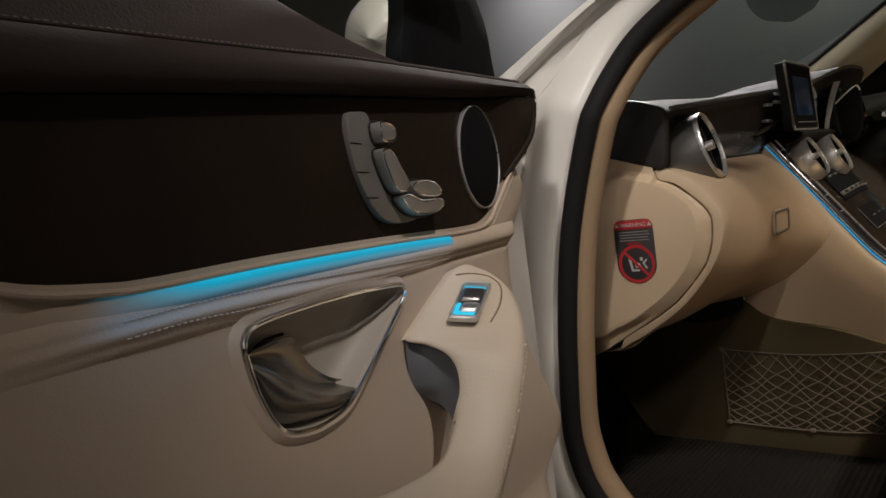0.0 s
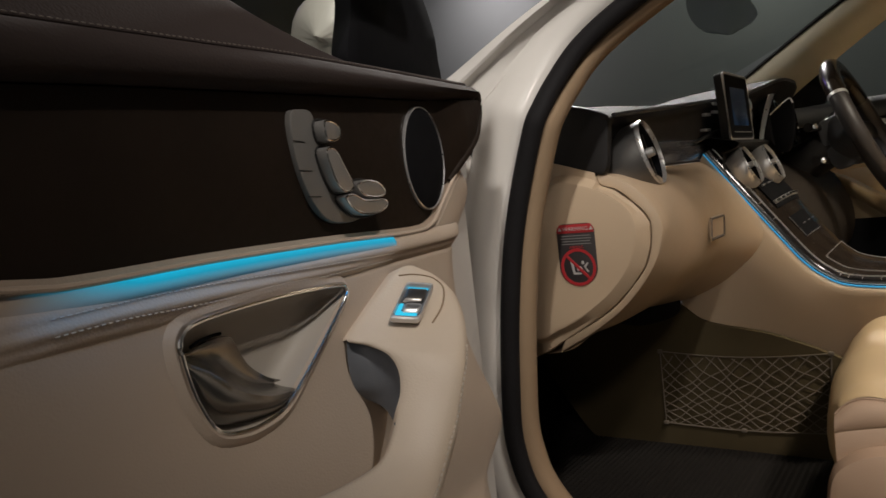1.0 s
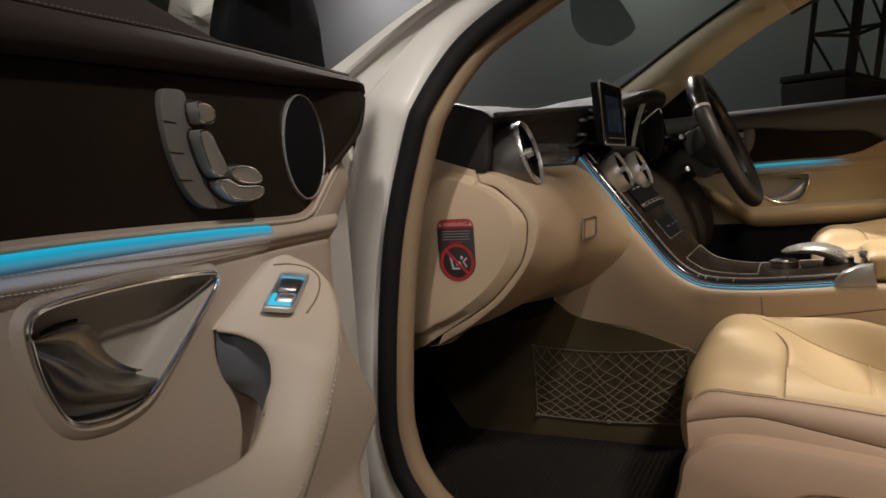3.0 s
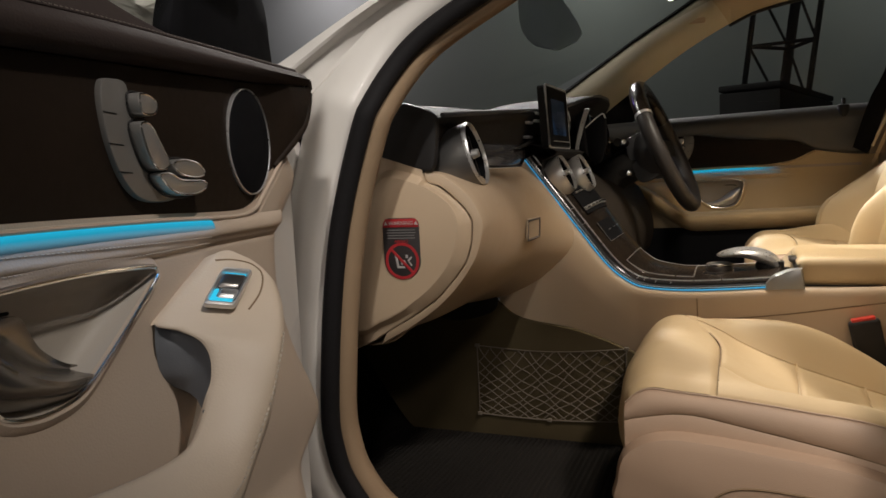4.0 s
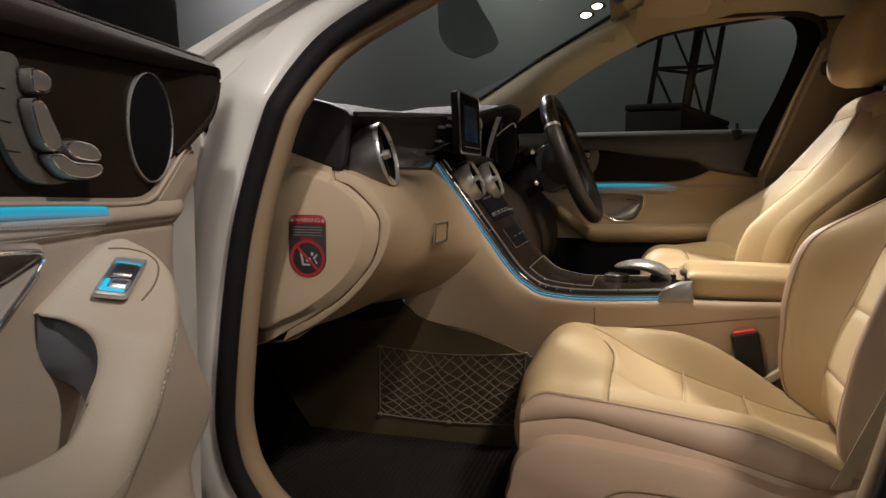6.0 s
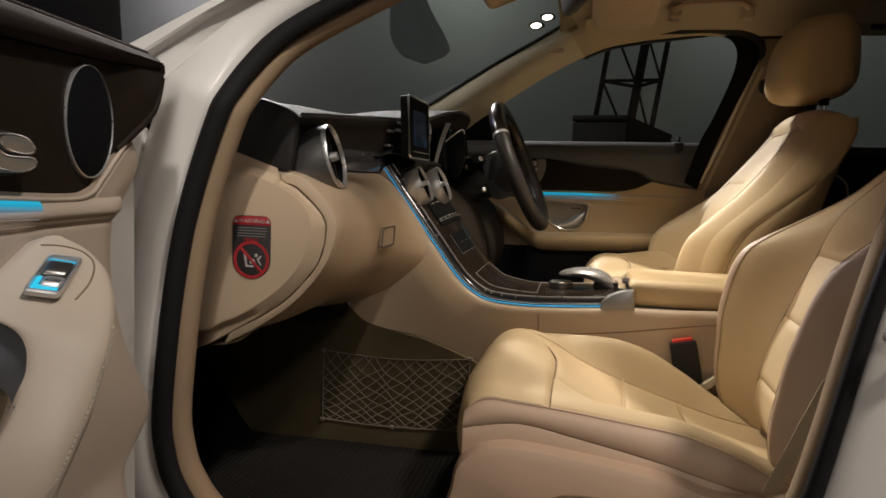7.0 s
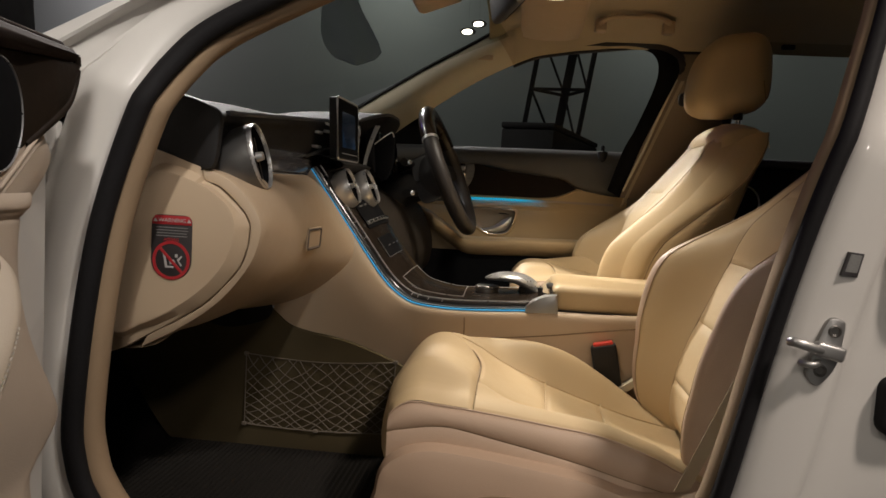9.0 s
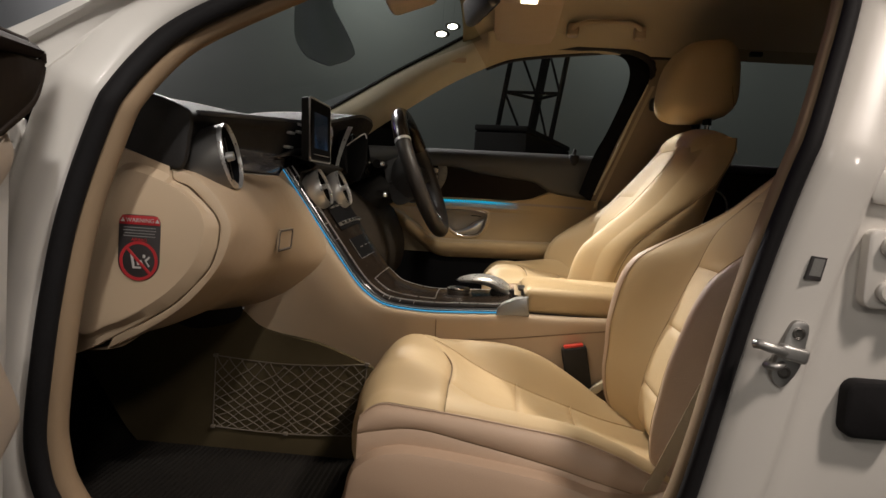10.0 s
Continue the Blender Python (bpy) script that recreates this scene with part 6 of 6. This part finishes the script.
        # moulded side cover
        oc = cr([(-.198, .335), (-.199, .375), (-.190, .412), (-.161, .437), (-.125, .448), (-.085, .4485), (-.013, .442), (.115, .425), (.185, .406), (.225, .404), (.262, .408), (.30, .415), (.345, .418), (.39, .41), (.41, .385), (.40, .335), (.25, .315), (.05, .31), (-.1, .312)], 80, True)
        yb = Y0 + s * .205
        part("side_cover", plate(oc, lambda u, v, d, yb=yb, s=s: (u, yb + s * d, v), 0, .046, .018), SIDEPLASTIC, ob, "moulded beige plastic seat side cover")
        part("cover_groove", tube([(x, yb + s * .0455, z) for x, z in cr([(-.075, .335), (-.05, .372), (.0, .385), (.12, .375), (.28, .345)], 24)], .0022, 6), SEAM, ob)
    for k in (-.1, .1):
        part("seat_rail", box(-.15, .40, Y0 + k - .02, Y0 + k + .02, .264, .30, .004), GUNMETAL, ob, "dark steel seat rail")
        part("rail_leg", box(-.12, -.07, Y0 + k - .015, Y0 + k + .015, .298, .36, .004), GUNMETAL, ob)
        part("rail_leg", box(.22, .27, Y0 + k - .015, Y0 + k + .015, .298, .36, .004), GUNMETAL, ob)
    part("front_valance", box(-.188, -.165, YN + .01, YF - .01, .385, .455, .008, 3), PLASTIC, ob, "beige front seat valance")

    # backrest: seen from the front as a slab that leans back; h runs up it, w across
    lean_x = [(.38, .33), (.45, .308), (.55, .325), (.65, .365), (.72, .395), (.80, .43), (.85, .475), (.92, .545), (1.02, .64)]

    def back(h, w, side_out=0.0):
        x = pick(lean_x, h)
        b = min(1, max(0, (abs(w) - .52) / .34))
        b = b * b * (3 - 2 * b)
        wing = pick([(.38, .03), (.50, .06), (.556, .072), (.60, .088), (.65, .101), (.70, .108), (.735, .100), (.757, .075), (.785, .036), (.815, .002), (.85, -.014), (.95, -.012), (1.02, 0)], h)
        wing *= 1.0 if w > 0 else .62
        x -= wing * b
        x += .055 * max(0, (abs(w) - .86) / .14) ** 2.2
        return x

    rear_x = [(.36, .40), (.5, .460), (.637, .521), (.763, .611), (.869, .665), (.961, .723), (1.0, .735)]
    half = [(.38, .195), (.50, .215), (.65, .232), (.80, .232), (.92, .205), (1.0, .165), (1.03, .145)]

    def bpt(h, w, d=0.0):
        hw = pick(half, h)
        return (back(h, w) - d, Y0 + w * hw, h)

    # centre panels
    cuts = [.415, .50, .615, .73, .86, .985]
    for a, b in zip(cuts, cuts[1:]):
        rows = []
        for u in np.linspace(0, 1, 18):
            h = a + (b - a) * u
            r = []
            for v in np.linspace(-1, 1, 22):
                ed = min(min(u, 1 - u) * (b - a), (1 - abs(v)) * .11)
                s = min(1, ed / .012)
                r.append(bpt(h, v * .52, .004 * (1 - (1 - s) ** 2) - .001 * (1 - s) ** 3))
            rows.append(r)
        part("backrest_panel", sheet(rows), LEATHER, ob, "beige leather backrest panel", angle=60)
    for s in (-1, 1):
        for name_, v0, v1, skin, say in (("backrest_bolster", .519, .80, LEATHER, "puffed beige leather backrest bolster"), ("bolster_flank", .80, 1.0, LEATHER_SIDE, "rose beige leather flank of the bolster")):
            rows = []
            for h in np.linspace(.39, 1.0, 46):
                r = []
                for v in np.linspace(v0, v1, 12):
                    e = min(1, (v - .519) / .10)
                    r.append(bpt(h, s * v, .010 * math.sin(e * math.pi / 2) - .001))
                rows.append(r)
            part(name_, sheet(rows), skin, ob, say, angle=70)
        part("flank_seam", tube([bpt(h, s * .80, .0095) for h in np.linspace(.40, .99, 40)], .0012, 5), SEAMTAN, ob, "seam between bolster and flank")
        rows, crease = [], []
        for h in np.linspace(.39, 1.0, 40):
            x, y, z = bpt(h, s * 1.0, .009)
            dp = pick(rear_x, h) - x
            k = pick([(.39, .30), (.62, .32), (.73, .35), (.80, .50), (.84, .70), (.88, .90), (1.0, .97)], h)
            rows.append([(x, y, z), (x + .010, y + s * .007, z), (x + dp * k * .6, y + s * .014, z), (x + dp * (k - .05), y + s * .014, z), (x + dp * k, y + s * .0115, z), (x + dp * (k + .02), y + s * .013, z), (x + dp, y - s * .004, z), (x + dp + .008, y - s * .03, z)])
            crease.append((x + dp * k, y + s * .0120, z))
        part("backrest_seam", tube([bpt(h, s * .521, .0006) for h in np.linspace(.42, .985, 40)], .0010, 5), SEAMTAN, ob, "stitched seam along the bolster")
        part("side_crease", tube(crease, .0012, 5), SEAM, ob)
        part("backrest_side", sheet(rows), LEATHER_SIDE, ob, "beige leather backrest side", angle=70)
    # shell behind and rounded top
    rows = []
    for h in np.linspace(.36, 1.0, 20):
        hw = pick(half, h)
        rows.append([(pick(rear_x, h) + .004, Y0 + w * hw * .98, h) for w in np.linspace(-1, 1, 14)])
    part("back_shell", sheet(rows), PLASTIC, ob, "beige backrest shell")
    rows = []
    for k in np.linspace(0, 1, 12):
        r = []
        for w in [-1.01, *np.linspace(-1, 1, 26), 1.01]:
            x0 = back(.985, min(1, abs(w)) * .92) - .003
            ang = math.pi * k
            wide = min(1, abs(w))
            hh = .985 + .056 * math.sin(ang) * (1 - .5 * wide ** 3) - (.03 if abs(w) > 1 else 0)
            r.append((x0 + (.733 - x0) * (1 - math.cos(ang)) / 2, Y0 + math.copysign(wide, w) * .176, hh))
        rows.append(r)
    part("shoulder_roll", sheet(rows), LEATHER, ob, "rounded beige leather top of the backrest", angle=70)
    # headrest on two posts
    rows = []
    for f in np.linspace(0, 1, 22):
        z = 1.030 + .215 * f
        e = math.sqrt(max(.0, 1 - abs(2 * f - 1) ** 5)) * .80 + .20
        cx = pick([(0, .684), (.15, .680), (.5, .690), (1, .712)], f)
        hx = pick([(0, .088), (.2, .098), (.6, .094), (1, .072)], f)
        rows.append([(cx + hx * e * math.copysign(abs(math.cos(a)) ** .6, math.cos(a)), Y0 + .132 * e * math.copysign(abs(math.sin(a)) ** .6, math.sin(a)), z) for a in np.linspace(0, 2 * math.pi, 36, endpoint=False)])
    hr = part("headrest", sheet(rows, True, True), LEATHER, ob, "padded beige leather headrest", angle=70)
    part("headrest_seam", tube([(.745, Y0 - .129 + .258 * f, 1.050 + .165 * math.sin(math.pi * f) ** .25) for f in np.linspace(0, 1, 24)], .0012, 5), SEAM, hr)
    for s in (-1, 1):
        part("headrest_post", tube([(.706, Y0 + s * .055, 1.085), (.694, Y0 + s * .055, 1.0)], .006, 10), CHROME, ob, "chrome headrest post")
        part("post_sleeve", tube([(.700, Y0 + s * .055, 1.052), (.696, Y0 + s * .055, 1.02)], .012, 10), BLACKSOFT, ob)
    return ob


front_seat = seat()
driver = copy_thing(front_seat, pose(.05 - .07, .365, .262 + .012, 0, 0, 0))
upright = Matrix.Translation((.28, 0, .186)) @ Matrix.Rotation(radians(-8), 4, "Y") @ Matrix.Translation((-.28, 0, -.186))
tilt = Matrix(((1, 0, 0, 0), (0, 1, 0, 0), (.30, 0, 1, 0), (0, 0, 0, 1)))
shorter = Matrix.Translation((.28, 0, .186)) @ Matrix.Diagonal((1, 1, .925, 1)) @ Matrix.Translation((-.28, 0, -.186))
for piece in driver.children:
    if piece.name.split(".")[0] in ("bolster_flank", "flank_seam", "backrest_side"):
        # flanks recoloured to the cushions' tan, in place of warm roof light on them
        piece.data = piece.data.copy()
        piece.data.materials[0] = LEATHER
    if piece.name.split(".")[0] in ("backrest_panel", "backrest_bolster", "bolster_flank", "flank_seam", "backrest_seam", "backrest_side", "side_crease", "back_shell", "shoulder_roll", "headrest", "headrest_post", "post_sleeve"):
        head = piece.name.split(".")[0] in ("headrest", "headrest_post", "post_sleeve")
        piece.matrix_basis = upright @ (Matrix.Translation((0, 0, -.016)) if head else shorter) @ piece.matrix_basis
    elif piece.name.split(".")[0] == "rail_leg":
        piece.matrix_basis = Matrix.Translation((-.010, 0, .036)) @ Matrix.Diagonal((.75, 1, 2.3, 1)) @ Matrix.Translation((.275, 0, -.036)) @ piece.matrix_basis
    elif piece.name.split(".")[0] != "seat_rail":
        # the driver's cushion is wound up and drawn back from the pedals
        piece.matrix_basis = Matrix.Translation((.010, 0, .150)) @ tilt @ Matrix.Diagonal((.78, 1, .62, 1)) @ Matrix.Translation((.275, 0, 0)) @ piece.matrix_basis
tagged(driver, "beige leather driver's seat behind the steering wheel")

buckle = thing("belt_buckle", (.20, -.165, .45), "black seat belt buckle with a red release button", "belt buckle")
part("body", moved(box(-.026, .026, -.012, .012, -.052, .040, .006, 3), pose(.194, -.168, .497, 0, -12, 0)), BLACKSOFT, buckle)
part("release_button", moved(box(-.020, .020, -.009, .009, .037, .0445, .002), pose(.194, -.168, .497, 0, -12, 0)), RED, buckle, "red release button")
part("strap", moved(box(-.018, .018, -.004, .004, -.15, -.04, .002), pose(.196, -.168, .497, 0, -16, 0)), WEBBING, buckle, "beige buckle strap")
lever = thing("seat_belt_tongue", (.26, -.165, .46), "pale belt end lying beside the seat", "seat belt")
part("tongue", moved(box(-.040, .040, -.012, .012, -.0075, .0075, .003), pose(.250, -.176, .462, 0, -36, 0)), TRIMCLOTH, lever)
